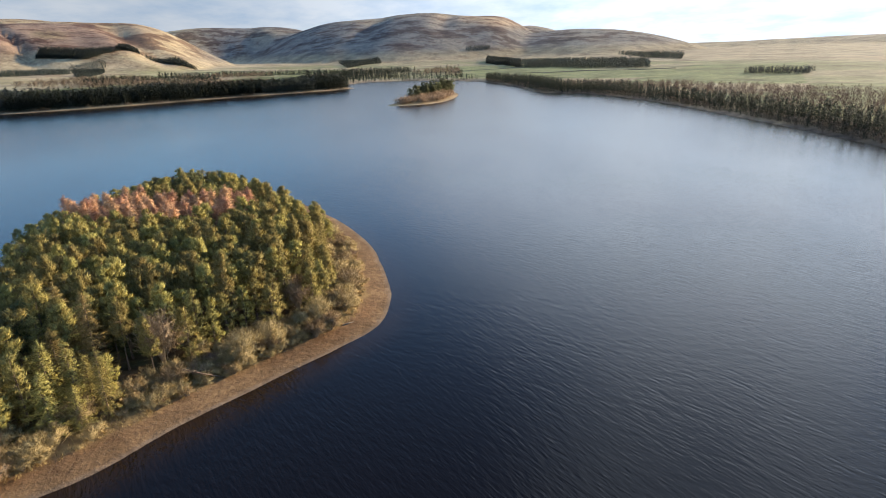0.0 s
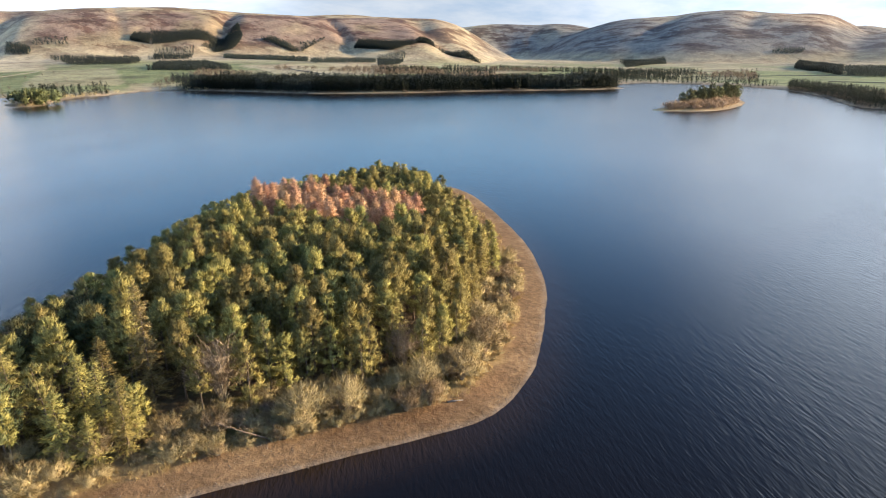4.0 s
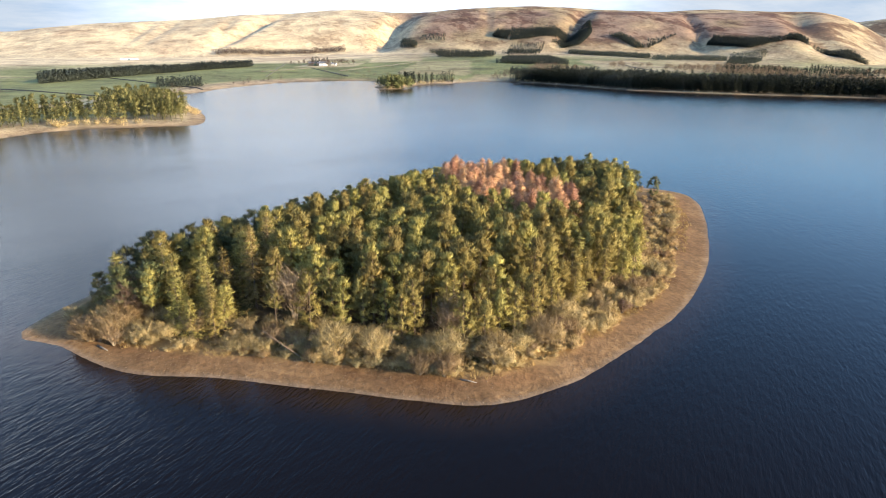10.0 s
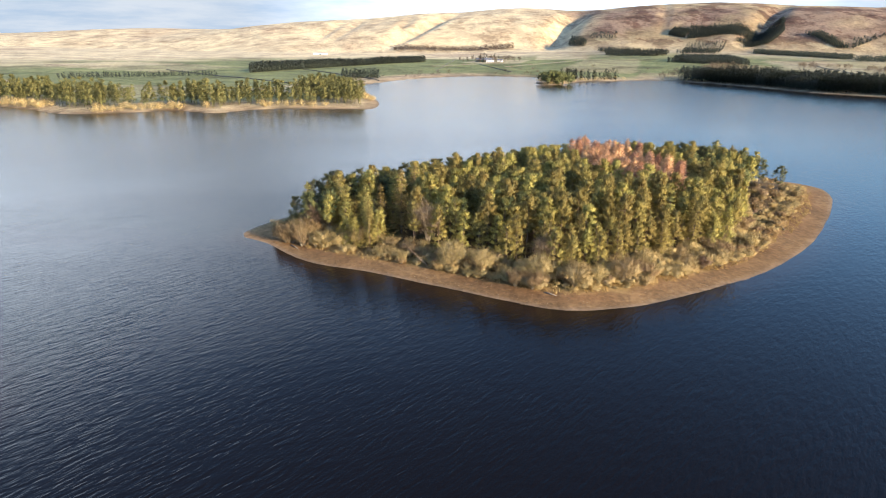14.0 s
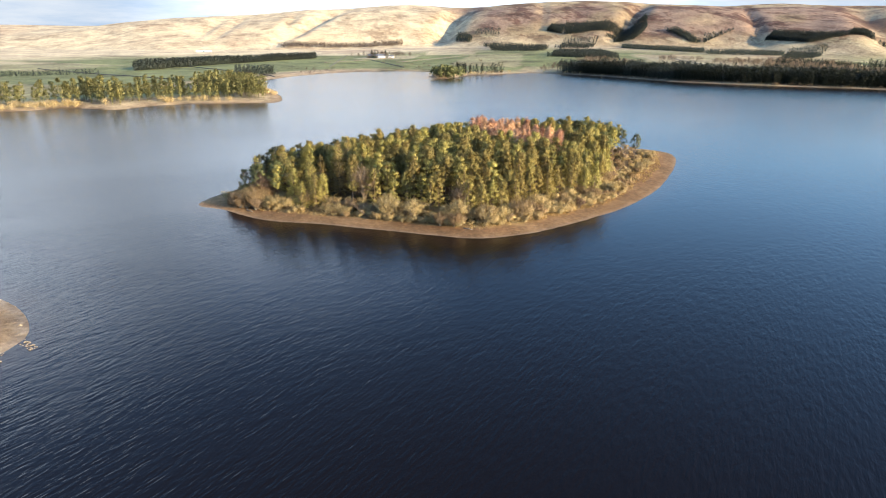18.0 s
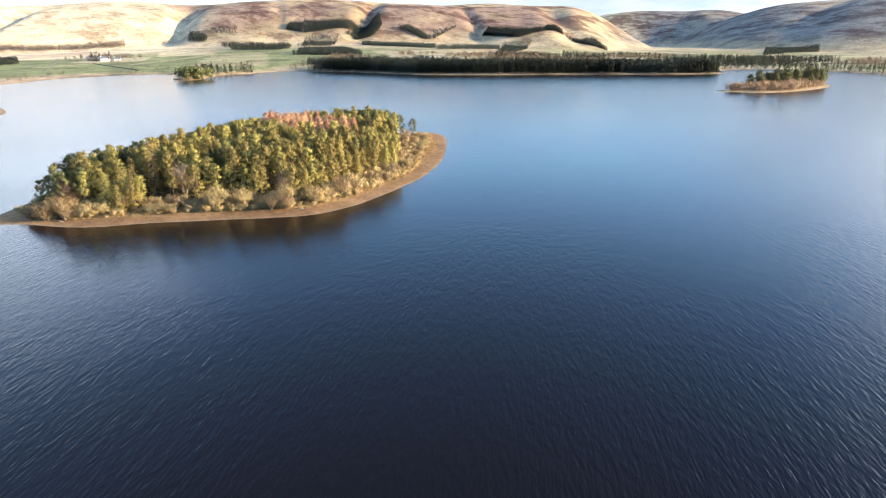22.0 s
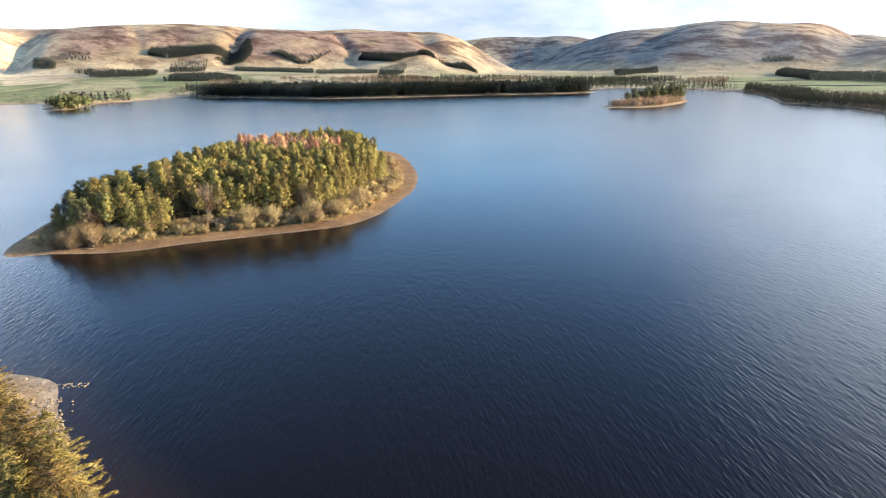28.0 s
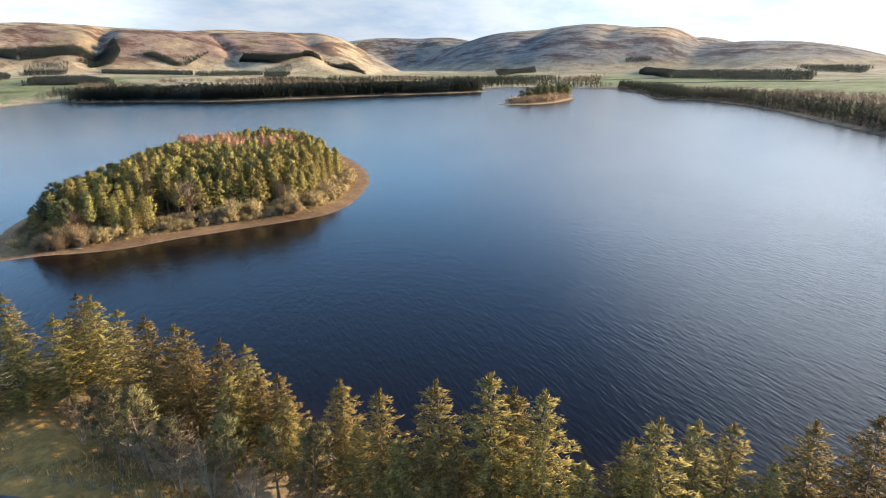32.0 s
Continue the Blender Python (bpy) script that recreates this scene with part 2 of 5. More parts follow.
def ground_material(name):
    """Land cover from the painted plan (attribute cover), broken up by clumps, tussocks and stones."""
    m, n, l, b = material(name, 0.95, spec=0.1)
    at = n.new("ShaderNodeAttribute"); at.attribute_name = "cover"
    big, fine = place_noise(n, l, 0.02, 6, 0.65), place_noise(n, l, 0.9, 5, 0.7)
    mid = place_noise(n, l, 0.16, 5, 0.7)
    c = blend(n, l, 1.0, at.outputs["Color"], colours(n, l, big.outputs["Fac"], [(0.3, (0.72, 0.74, 0.76)), (0.7, (1.2, 1.16, 1.1))]), "MULTIPLY")
    c = blend(n, l, 1.0, c, colours(n, l, mid.outputs["Fac"], [(0.3, (0.74, 0.72, 0.7)), (0.7, (1.2, 1.2, 1.2))]), "MULTIPLY")
    c = blend(n, l, 1.0, c, colours(n, l, fine.outputs["Fac"], [(0.3, (0.66, 0.64, 0.62)), (0.7, (1.28, 1.28, 1.28))]), "MULTIPLY")
    heath = place_noise(n, l, 0.011, 9, 0.78)
    c = blend(n, l, 1.0, c, colours(n, l, heath.outputs["Fac"], [(0.36, (0.50, 0.46, 0.46)), (0.52, (1.0, 1.0, 1.0)), (0.68, (1.22, 1.2, 1.12))]), "MULTIPLY")
    # heather and burnt strips in crisp patches on the hills
    far = n.new("ShaderNodeAttribute"); far.attribute_name = "hill"
    patch = place_noise(n, l, 0.0052, 12, 0.74, stretch=((0, 0, radians(25)), (1.0, 1.7, 1.0)))
    edge = colours(n, l, patch.outputs["Fac"], [(0.44, (1.14, 1.12, 1.06)), (0.50, (1.0, 0.98, 0.95)), (0.54, (0.54, 0.44, 0.41)), (0.66, (0.42, 0.35, 0.35))])
    c = blend(n, l, far.outputs["Fac"], c, blend(n, l, 1.0, c, edge, "MULTIPLY"))
    l.new(c, b.inputs["Base Color"])
    folds = n.new("ShaderNodeBump")
    folds.inputs["Strength"].default_value, folds.inputs["Distance"].default_value = 0.5, 9.0
    l.new(heath.outputs["Fac"], folds.inputs["Height"])
    tuss = n.new("ShaderNodeBump")
    tuss.inputs["Strength"].default_value, tuss.inputs["Distance"].default_value = 0.8, 0.35
    l.new(fine.outputs["Fac"], tuss.inputs["Height"]); l.new(folds.outputs[0], tuss.inputs["Normal"])
    soft = n.new("ShaderNodeMath"); soft.operation = "MULTIPLY"; soft.inputs[1].default_value = 0.3
    l.new(far.outputs["Fac"], soft.inputs[0]); l.new(soft.outputs[0], folds.inputs["Strength"])
    l.new(tuss.outputs[0], b.inputs["Normal"])
    return m


def foliage_material(name, dark, light, through_light=0.35, rough=0.7):
    m, n, l, b = material(name, rough, spec=0.1)
    info, geo = n.new("ShaderNodeObjectInfo"), n.new("ShaderNodeNewGeometry")
    c = colours(n, l, geo.outputs["Random Per Island"], [(0.0, dark), (0.55, tuple((p + q) / 2 for p, q in zip(dark, light))), (1.0, light)])
    hue = n.new("ShaderNodeHueSaturation")
    for key, lo, hi in (("Hue", 0.478, 0.508), ("Value", 0.72, 1.3)):
        mr = n.new("ShaderNodeMapRange")
        mr.inputs["To Min"].default_value, mr.inputs["To Max"].default_value = lo, hi
        l.new(info.outputs["Random"], mr.inputs["Value"]); l.new(mr.outputs[0], hue.inputs[key])
    l.new(c, hue.inputs["Color"])
    clump = place_noise(n, l, 0.8, 3)
    c2 = blend(n, l, 1.0, hue.outputs[0], colours(n, l, clump.outputs["Fac"], [(0.3, (0.7, 0.74, 0.8)), (0.7, (1.2, 1.15, 1.05))]), "MULTIPLY")
    l.new(c2, b.inputs["Base Color"])
    tr = n.new("ShaderNodeBsdfTranslucent"); l.new(c2, tr.inputs["Color"])
    mx = n.new("ShaderNodeMixShader"); mx.inputs[0].default_value = through_light
    l.new(b.outputs[0], mx.inputs[1]); l.new(tr.outputs[0], mx.inputs[2])
    l.new(mx.outputs[0], n["Material Output"].inputs["Surface"])
    return m


def bark_material(name, dark, light):
    m, n, l, b = material(name, 0.95, spec=0.1)
    t = place_noise(n, l, 2.5, 5, 0.7, stretch=((0, 0, 0), (3, 3, 0.6)))
    l.new(colours(n, l, t.outputs["Fac"], [(0.3, dark), (0.7, light)]), b.inputs["Base Color"])
    relief(n, l, b, t.outputs["Fac"], 0.6, 0.05)
    return m


def stone_material(name, dark, light, scale=3.0):
    m, n, l, b = material(name, 0.88, spec=0.25)
    t = place_noise(n, l, scale, 6, 0.65)
    c = colours(n, l, t.outputs["Fac"], [(0.3, dark), (0.7, light)])
    geo = n.new("ShaderNodeNewGeometry")
    c = blend(n, l, 1.0, c, colours(n, l, geo.outputs["Random Per Island"], [(0, (0.6, 0.58, 0.56)), (1, (1.3, 1.27, 1.2))]), "MULTIPLY")
    l.new(c, b.inputs["Base Color"])
    relief(n, l, b, t.outputs["Fac"], 0.5, 0.04)
    return m


def plain_material(name, colour, rough=0.8, spread=0.15, scale=1.5):
    m, n, l, b = material(name, rough, spec=0.3)
    t = place_noise(n, l, scale, 6, 0.6)
    lo, hi = tuple(c * (1 - spread) for c in colour), tuple(min(1, c * (1 + spread)) for c in colour)
    l.new(colours(n, l, t.outputs["Fac"], [(0.3, lo), (0.7, hi)]), b.inputs["Base Color"])
    relief(n, l, b, t.outputs["Fac"], 0.25, 0.02)
    return m


def water_material():
    """Peat-dark loch water; wind ripples in two sizes, their crests along one bearing, with calmer lanes."""
    m, n, l, b = material("loch_water", 0.155, (0.0040, 0.0026, 0.0022), 0.19)
    b.inputs["IOR"].default_value = 1.333
    turn = (0, 0, radians(-35))
    c, along = n.new("ShaderNodeTexCoord"), n.new("ShaderNodeMapping")
    along.inputs["Rotation"].default_value = turn
    l.new(c.outputs["Object"], along.inputs[0])

    def ripple(scale, stretch, detail):
        mp = n.new("ShaderNodeMapping")
        mp.inputs["Scale"].default_value = (scale, scale * stretch, 1)
        l.new(along.outputs[0], mp.inputs[0])
        t = n.new("ShaderNodeTexNoise")
        t.inputs["Scale"].default_value, t.inputs["Detail"].default_value, t.inputs["Roughness"].default_value = 1.0, detail, 0.5
        t.inputs["Distortion"].default_value = 0.3
        l.new(mp.outputs[0], t.inputs["Vector"])
        return t.outputs["Fac"]
    small, broad = ripple(1.95, 0.24, 2), ripple(0.8, 0.28, 2)
    lanes = place_noise(n, l, 0.011, 4, 0.6, stretch=((0, 0, radians(20)), (1, 0.45, 1)))
    calm = n.new("ShaderNodeMapRange"); calm.inputs["From Min"].default_value, calm.inputs["From Max"].default_value = 0.3, 0.7
    calm.inputs["To Min"].default_value, calm.inputs["To Max"].default_value = 0.35, 1.0
    l.new(lanes.outputs["Fac"], calm.inputs["Value"])
    s = n.new("ShaderNodeMath"); s.operation = "MULTIPLY_ADD"; s.inputs[1].default_value = 0.8
    l.new(broad, s.inputs[0]); l.new(small, s.inputs[2])
    k = n.new("ShaderNodeBump"); k.inputs["Distance"].default_value = 0.125
    l.new(s.outputs[0], k.inputs["Height"]); l.new(calm.outputs[0], k.inputs["Strength"])
    l.new(k.outputs[0], b.inputs["Normal"])
    bed = n.new("ShaderNodeAttribute"); bed.attribute_name = "shallow"
    l.new(blend(n, l, bed.outputs["Fac"], (0.0040, 0.0026, 0.0022), (0.020, 0.011, 0.006)), b.inputs["Base Color"])
    return m


GROUND = ground_material("moor_and_shore")
WATER = water_material()
PINE = foliage_material("pine_needles", (0.142, 0.130, 0.040), (0.42, 0.350, 0.110), 0.18)
PINE_DARK = foliage_material("dark_pine_needles", (0.045, 0.056, 0.024), (0.165, 0.160, 0.066), 0.12)
SPRUCE = foliage_material("spruce_needles", (0.145, 0.128, 0.038), (0.40, 0.325, 0.100), 0.18)
SHORE_SPRUCE = foliage_material("golden_spruce_needles", (0.080, 0.067, 0.019), (0.34, 0.252, 0.073), 0.14)
SHORE_PINE = foliage_material("shore_pine_needles", (0.070, 0.068, 0.028), (0.20, 0.170, 0.070), 0.12)
GOLD = foliage_material("golden_conifer_needles", (0.24, 0.18, 0.06), (0.44, 0.34, 0.13))
LARCH = foliage_material("bare_larch_twigs", (0.40, 0.228, 0.120), (0.66, 0.405, 0.222), 0.2)
TWIG = foliage_material("bare_willow_twigs", (0.26, 0.186, 0.086), (0.56, 0.415, 0.202), 0.15)
SALLOW = foliage_material("grey_sallow_twigs", (0.20, 0.150, 0.072), (0.43, 0.33, 0.165), 0.15)
BIRCH = foliage_material("bare_birch_twigs", (0.17, 0.115, 0.07), (0.38, 0.28, 0.18), 0.25)
FAR_BIRCH = foliage_material("far_bare_twigs", (0.080, 0.060, 0.044), (0.185, 0.138, 0.097), 0.2)
GRASS = foliage_material("dead_grass", (0.20, 0.13, 0.05), (0.44, 0.31, 0.125), 0.3)
BARK = bark_material("conifer_bark", (0.07, 0.05, 0.035), (0.24, 0.17, 0.12))
PALE_BARK = bark_material("pale_bark", (0.17, 0.13, 0.09), (0.34, 0.28, 0.20))
SHINGLE = stone_material("shore_stone", (0.13, 0.092, 0.058), (0.26, 0.19, 0.125))
# ---------------------------------------------------------------- plan (metres)
def hash01(ix, iy, seed):
    n = np.sin(ix * 127.1 + iy * 311.7 + seed * 74.7) * 43758.5453
    return n - np.floor(n)


def value_noise(x, y, seed=0):
    ix, iy = np.floor(x), np.floor(y)
    fx, fy = x - ix, y - iy
    fx, fy = fx * fx * (3 - 2 * fx), fy * fy * (3 - 2 * fy)
    a, b = hash01(ix, iy, seed), hash01(ix + 1, iy, seed)
    c, d = hash01(ix, iy + 1, seed), hash01(ix + 1, iy + 1, seed)
    return (a + (b - a) * fx) * (1 - fy) + (c + (d - c) * fx) * fy


def fbm(x, y, size, octaves=4, seed=0):
    """Noise of about -1 to 1, whose largest waves are `size` metres long."""
    total, amp, norm = 0.0, 1.0, 0.0
    for k in range(octaves):
        total = total + amp * (value_noise(x / size + 17 * k, y / size - 9 * k, seed + k) * 2 - 1)
        norm, amp, size = norm + amp, amp * 0.5, size * 0.5
    return total / norm * 1.6


def smooth(a, b, v):
    t = np.clip((v - a) / (b - a), 0, 1)
    return t * t * (3 - 2 * t)


def rounded_outline(points, step, wobble=0.0, seed=0):
    """A closed Catmull-Rom curve through the corner points, resampled, with a little wobble."""
    p, out = np.array(points, float), []
    n = len(p)
    for i in range(n):
        a, b, c, d = p[i - 1], p[i], p[(i + 1) % n], p[(i + 2) % n]
        count = max(2, int(np.linalg.norm(c - b) / step))
        for k in range(count):
            t = k / count
            out.append(0.5 * (2 * b + (c - a) * t + (2 * a - 5 * b + 4 * c - d) * t * t + (3 * b - a - 3 * c + d) * t ** 3))
    out = np.array(out)
    out[:, 0] += wobble * fbm(out[:, 0], out[:, 1], step * 4, 2, seed)
    out[:, 1] += wobble * fbm(out[:, 0], out[:, 1], step * 4, 2, seed + 5)
    return out


def inside_distance(x, y, ring):
    """Distance to the ring's edge, positive inside it."""
    x, y = np.asarray(x, float), np.asarray(y, float)
    best, odd = np.full(x.shape, 1e18), np.zeros(x.shape, bool)
    for (ax, ay), (bx, by) in zip(ring, np.roll(ring, -1, 0)):
        ex, ey = bx - ax, by - ay
        t = np.clip(((x - ax) * ex + (y - ay) * ey) / (ex * ex + ey * ey + 1e-12), 0, 1)
        best = np.minimum(best, (x - ax - t * ex) ** 2 + (y - ay - t * ey) ** 2)
        cross = (ay > y) != (by > y)
        odd ^= cross & (x < ex * (y - ay) / (ey if ey else 1e-12) + ax)
    return np.where(odd, 1, -1) * np.sqrt(best)


NEAR_SHORE = [(-46, -32), (-33, -14), (-25, -2), (-17, 7), (-8, 13.5), (0, 16.5), (6, 17), (11, 14.5), (19, 11), (27, 8), (35, 6), (46, 4), (58, 2), (72, 3), (88, 7), (110, 14)]
EAST_SHORE = [(140, 30), (175, 65), (203, 130), (214, 210), (214, 290), (212, 345), (205, 430), (196, 520), (180, 600), (156, 670), (106, 712), (96, 770), (80, 895), (40, 1000), (-20, 1065), (-100, 1105), (-165, 1095), (-184, 1010)]
NORTH_SHORE = [(-158, 945), (-155, 918), (-205, 872), (-290, 812), (-412, 706), (-500, 656), (-595, 652), (-680, 642), (-728, 628), (-752, 600), (-730, 540), (-700, 460), (-672, 424), (-645, 402), (-630, 383), (-655, 371), (-698, 388), (-735, 440), (-805, 442), (-848, 400)]
WEST_SHORE = [(-826, 300), (-748, 212), (-675, 165), (-625, 126), (-550, 115), (-445, 130), (-368, 119), (-366, 95), (-369, 48), (-364, 29), (-344, 9), (-363, -16), (-356, -40), (-346, -66), (-353, -90), (-384, -118), (-418, -168), (-435, -240), (-400, -340), (-300, -380), (-190, -320), (-110, -210), (-75, -100)]
LAKE = rounded_outline(NEAR_SHORE + EAST_SHORE + NORTH_SHORE + WEST_SHORE, 13.0, 1.2)
ISLAND = rounded_outline([(-70.5, 45.5), (-61.5, 51.3), (-47, 60.5), (-39, 70.5), (-29, 83.5), (-18, 96), (-11.5, 106), (-10.5, 119), (-13.5, 135), (-20, 157), (-29, 175), (-44, 197), (-62, 219), (-77, 234), (-86, 238), (-98, 233), (-109, 212), (-118, 178), (-121, 143), (-115, 110), (-104, 84), (-87, 60)], 3.0, 0.35, 3)
ISLET = rounded_outline([(-65, 607), (-38, 603), (-12, 622), (4, 670), (9, 733), (0, 768), (-22, 757), (-43, 680)], 8.0, 1.2, 8)

# rounded hills: bearing from the near shore, distance, height of the crest, half width across, half depth
HILLS_WEST = [(-110, 4000, 63, 900, 1300), (-99, 3850, 101, 760, 1300), (-91, 3500, 95, 700, 1250), (-82, 3100, 147, 700, 1100), (-74, 2950, 178, 560, 1050), (-67, 2950, 204, 560, 1000)]
HILLS_HEATHER = [(-58, 2750, 186, 520, 900), (-51.5, 2750, 193, 560, 880), (-43, 2750, 177, 540, 850), (-34, 2850, 183, 520, 950), (-29, 2800, 173, 260, 900)]
HILLS_SOUTH = [(-37, 4400, 283, 900, 900), (-21.5, 4450, 230, 700, 900), (-17, 4300, 227, 420, 900), (-10, 3900, 233, 520, 1250), (-4, 3850, 260, 620, 1450), (2.2, 3800, 228, 330, 1300), (11.5, 3500, 131, 480, 1100), (5.5, 4300, 187, 400, 700)]
HILLS_EAST = [(27, 4500, 36, 700, 700), (35, 4500, 40, 700, 700), (48, 4400, 60, 1200, 900), (75, 4300, 95, 1500, 1200), (120, 4200, 100, 1600, 1200), (170, 4200, 100, 1800, 1200), (-150, 4200, 110, 1700, 1200)]
# burns and cleughs cut in the hillsides: bearing and distance of the foot, of the head, half width, depth
CLEUGHS = [(-79.5, 2080, -73.4, 2700, 34, 26), (-78.2, 2300, -77.4, 2600, 20, 12), (-86, 2250, -83.6, 2700, 20, 10), (-84.6, 2200, -81.8, 2700, 20, 9), (-65.0, 1980, -62.2, 2600, 48, 38), (-47.6, 1980, -46.0, 2550, 34, 25), (-35.2, 1950, -38.2, 2550, 17, 14), (-25.4, 1950, -30.2, 2600, 50, 28), (-54.5, 2150, -55.0, 2600, 14, 6), (-9.5, 2900, -7.0, 3600, 60, 18), (-2.0, 2850, -1.0, 3500, 50, 16), (-17.5, 3300, -19.0, 4000, 60, 26)]
CENTRE = (40.0, -5.0)


def lake_distance(x, y):
    return -inside_distance(x, y, LAKE)


def land_height(x, y, d=None):
    """Height of the mainland; d is the distance from the water's edge, negative in the lake."""
    d = lake_distance(x, y) if d is None else d
    rx, ry = x - CENTRE[0], y - CENTRE[1]
    r, bearing = np.hypot(rx, ry), np.degrees(np.arctan2(rx, ry))
    slope = 0.008 + 0.036 * np.exp(-((bearing + 50) / 22) ** 2)
    z = np.where(d < 0, np.maximum(0.11 * d, -4.0), 0.1 * np.minimum(d, 9) + 1.3 * smooth(9, 18, d))
    inland = np.clip(d - 18, 0, 1300)
    z = z + slope * inland + 1.8 * smooth(15, 250, d) * fbm(x, y, 260, 3, 2)
    hill = np.zeros_like(z)
    wx, wy = 60 * fbm(x, y, 700, 3, 11), 90 * fbm(x, y, 600, 3, 12)
    for b, dist, top, wide, deep in HILLS_WEST + HILLS_HEATHER + HILLS_SOUTH + HILLS_EAST:
        a = math.radians(b)
        u, v = rx * math.cos(a) - ry * math.sin(a) + wx, rx * math.sin(a) + ry * math.cos(a) - dist + wy
        q = np.clip((u / wide) ** 2 / 1.7 + (v / deep) ** 2, 0, 1)
        hill = np.log(np.exp(hill / 17) + np.exp(top * (1 - q) ** 1.05 / 17) - 1) * 17
    steep = smooth(30, 120, hill)
    hill = hill * (1 + 0.03 * fbm(x, y, 420, 4, 21)) + steep * (1.6 * fbm(x, y, 240, 4, 23) - 3 * smooth(0.16, 0.0, np.abs(fbm(x, y, 700, 3, 28))))
    for b0, r0, b1, r1, wide, deep in CLEUGHS:
        ax, ay, bx, by = r0 * math.sin(math.radians(b0)), r0 * math.cos(math.radians(b0)), r1 * math.sin(math.radians(b1)), r1 * math.cos(math.radians(b1))
        ex, ey = bx - ax, by - ay
        f = ((rx - ax) * ex + (ry - ay) * ey) / (ex * ex + ey * ey)
        off = (rx - ax - f * ex) * ey / math.hypot(ex, ey) - (ry - ay - f * ey) * ex / math.hypot(ex, ey) + 0.25 * wx
        hill = hill - deep * np.exp(-(off / wide) ** 2) * smooth(-0.15, 0.25, f) * smooth(1.15, 0.75, f) * smooth(10, 70, hill)
    hill = np.maximum(hill, 0)
    rim = -12 + 50 * smooth(3900, 4700, r)
    return np.maximum(z + np.maximum(hill - z * 0.6, 0) * smooth(20, 300, d), rim)


def island_height(x, y, ring, bank=9.0, top=2.6):
    d = inside_distance(x, y, ring)
    bank = bank + (2.2 * smooth(150, 185, y) * smooth(-88, -70, x) if ring is ISLAND else 0.0)
    z = np.where(d < 0, np.maximum(0.12 * d, -2.5), 0.085 * np.minimum(d, bank) + (top - 0.9) * smooth(bank - 1, bank + 14, d))
    return z + 0.1 * smooth(1, 6, d) * fbm(x, y, 9, 3, 4), d
# ---------------------------------------------------------------- end of plan

# ---------------------------------------------------------------- mesh helpers


def mesh_object(name, verts, faces, mats, parent=None, label="", smooth_faces=False, slots=None):
    me = bpy.data.meshes.new(name)
    me.from_pydata(verts, [], faces)
    for m in mats if isinstance(mats, (list, tuple)) else [mats]:
        me.materials.append(m)
    if slots is not None:
        me.polygons.foreach_set("material_index", slots)
    if smooth_faces:
        me.polygons.foreach_set("use_smooth", [True] * len(me.polygons))
    me.update()
    ob = new(name, me)
    if parent is not None:
        ob.parent = parent
    if label:
        ob["label"] = label
    return ob


def grid_mesh(name, x, y, z, cover, mat, closed=False):
    """A height field from 2D arrays, with the land cover as a colour attribute."""
    rows, cols = x.shape
    verts = np.stack([x, y, z], -1).reshape(-1, 3)
    i, j = np.meshgrid(np.arange(rows - 1), np.arange(cols if closed else cols - 1), indexing="ij")
    j2 = (j + 1) % cols
    quads = np.stack([i * cols + j, i * cols + j2, (i + 1) * cols + j2, (i + 1) * cols + j], -1).reshape(-1, 4)
    me = bpy.data.meshes.new(name)
    me.vertices.add(len(verts)); me.vertices.foreach_set("co", verts.astype(np.float32).ravel())
    me.loops.add(quads.size); me.loops.foreach_set("vertex_index", quads.astype(np.int32).ravel())
    me.polygons.add(len(quads)); me.polygons.foreach_set("loop_start", np.arange(0, quads.size, 4, dtype=np.int32))
    me.polygons.foreach_set("loop_total", np.full(len(quads), 4, np.int32))
    me.polygons.foreach_set("use_smooth", np.ones(len(quads), bool))
    me.update(calc_edges=True)
    at = me.attributes.new("cover", "FLOAT_COLOR", "POINT")
    rgba = np.concatenate([cover.reshape(-1, 3), np.ones((len(verts), 1))], 1)
    at.data.foreach_set("color", rgba.astype(np.float32).ravel())
    me.materials.append(mat)
    return new(name, me)


def over_colour(base, colour, weight):
    return base + (np.array(colour) - base) * np.clip(weight, 0, 1)[..., None]


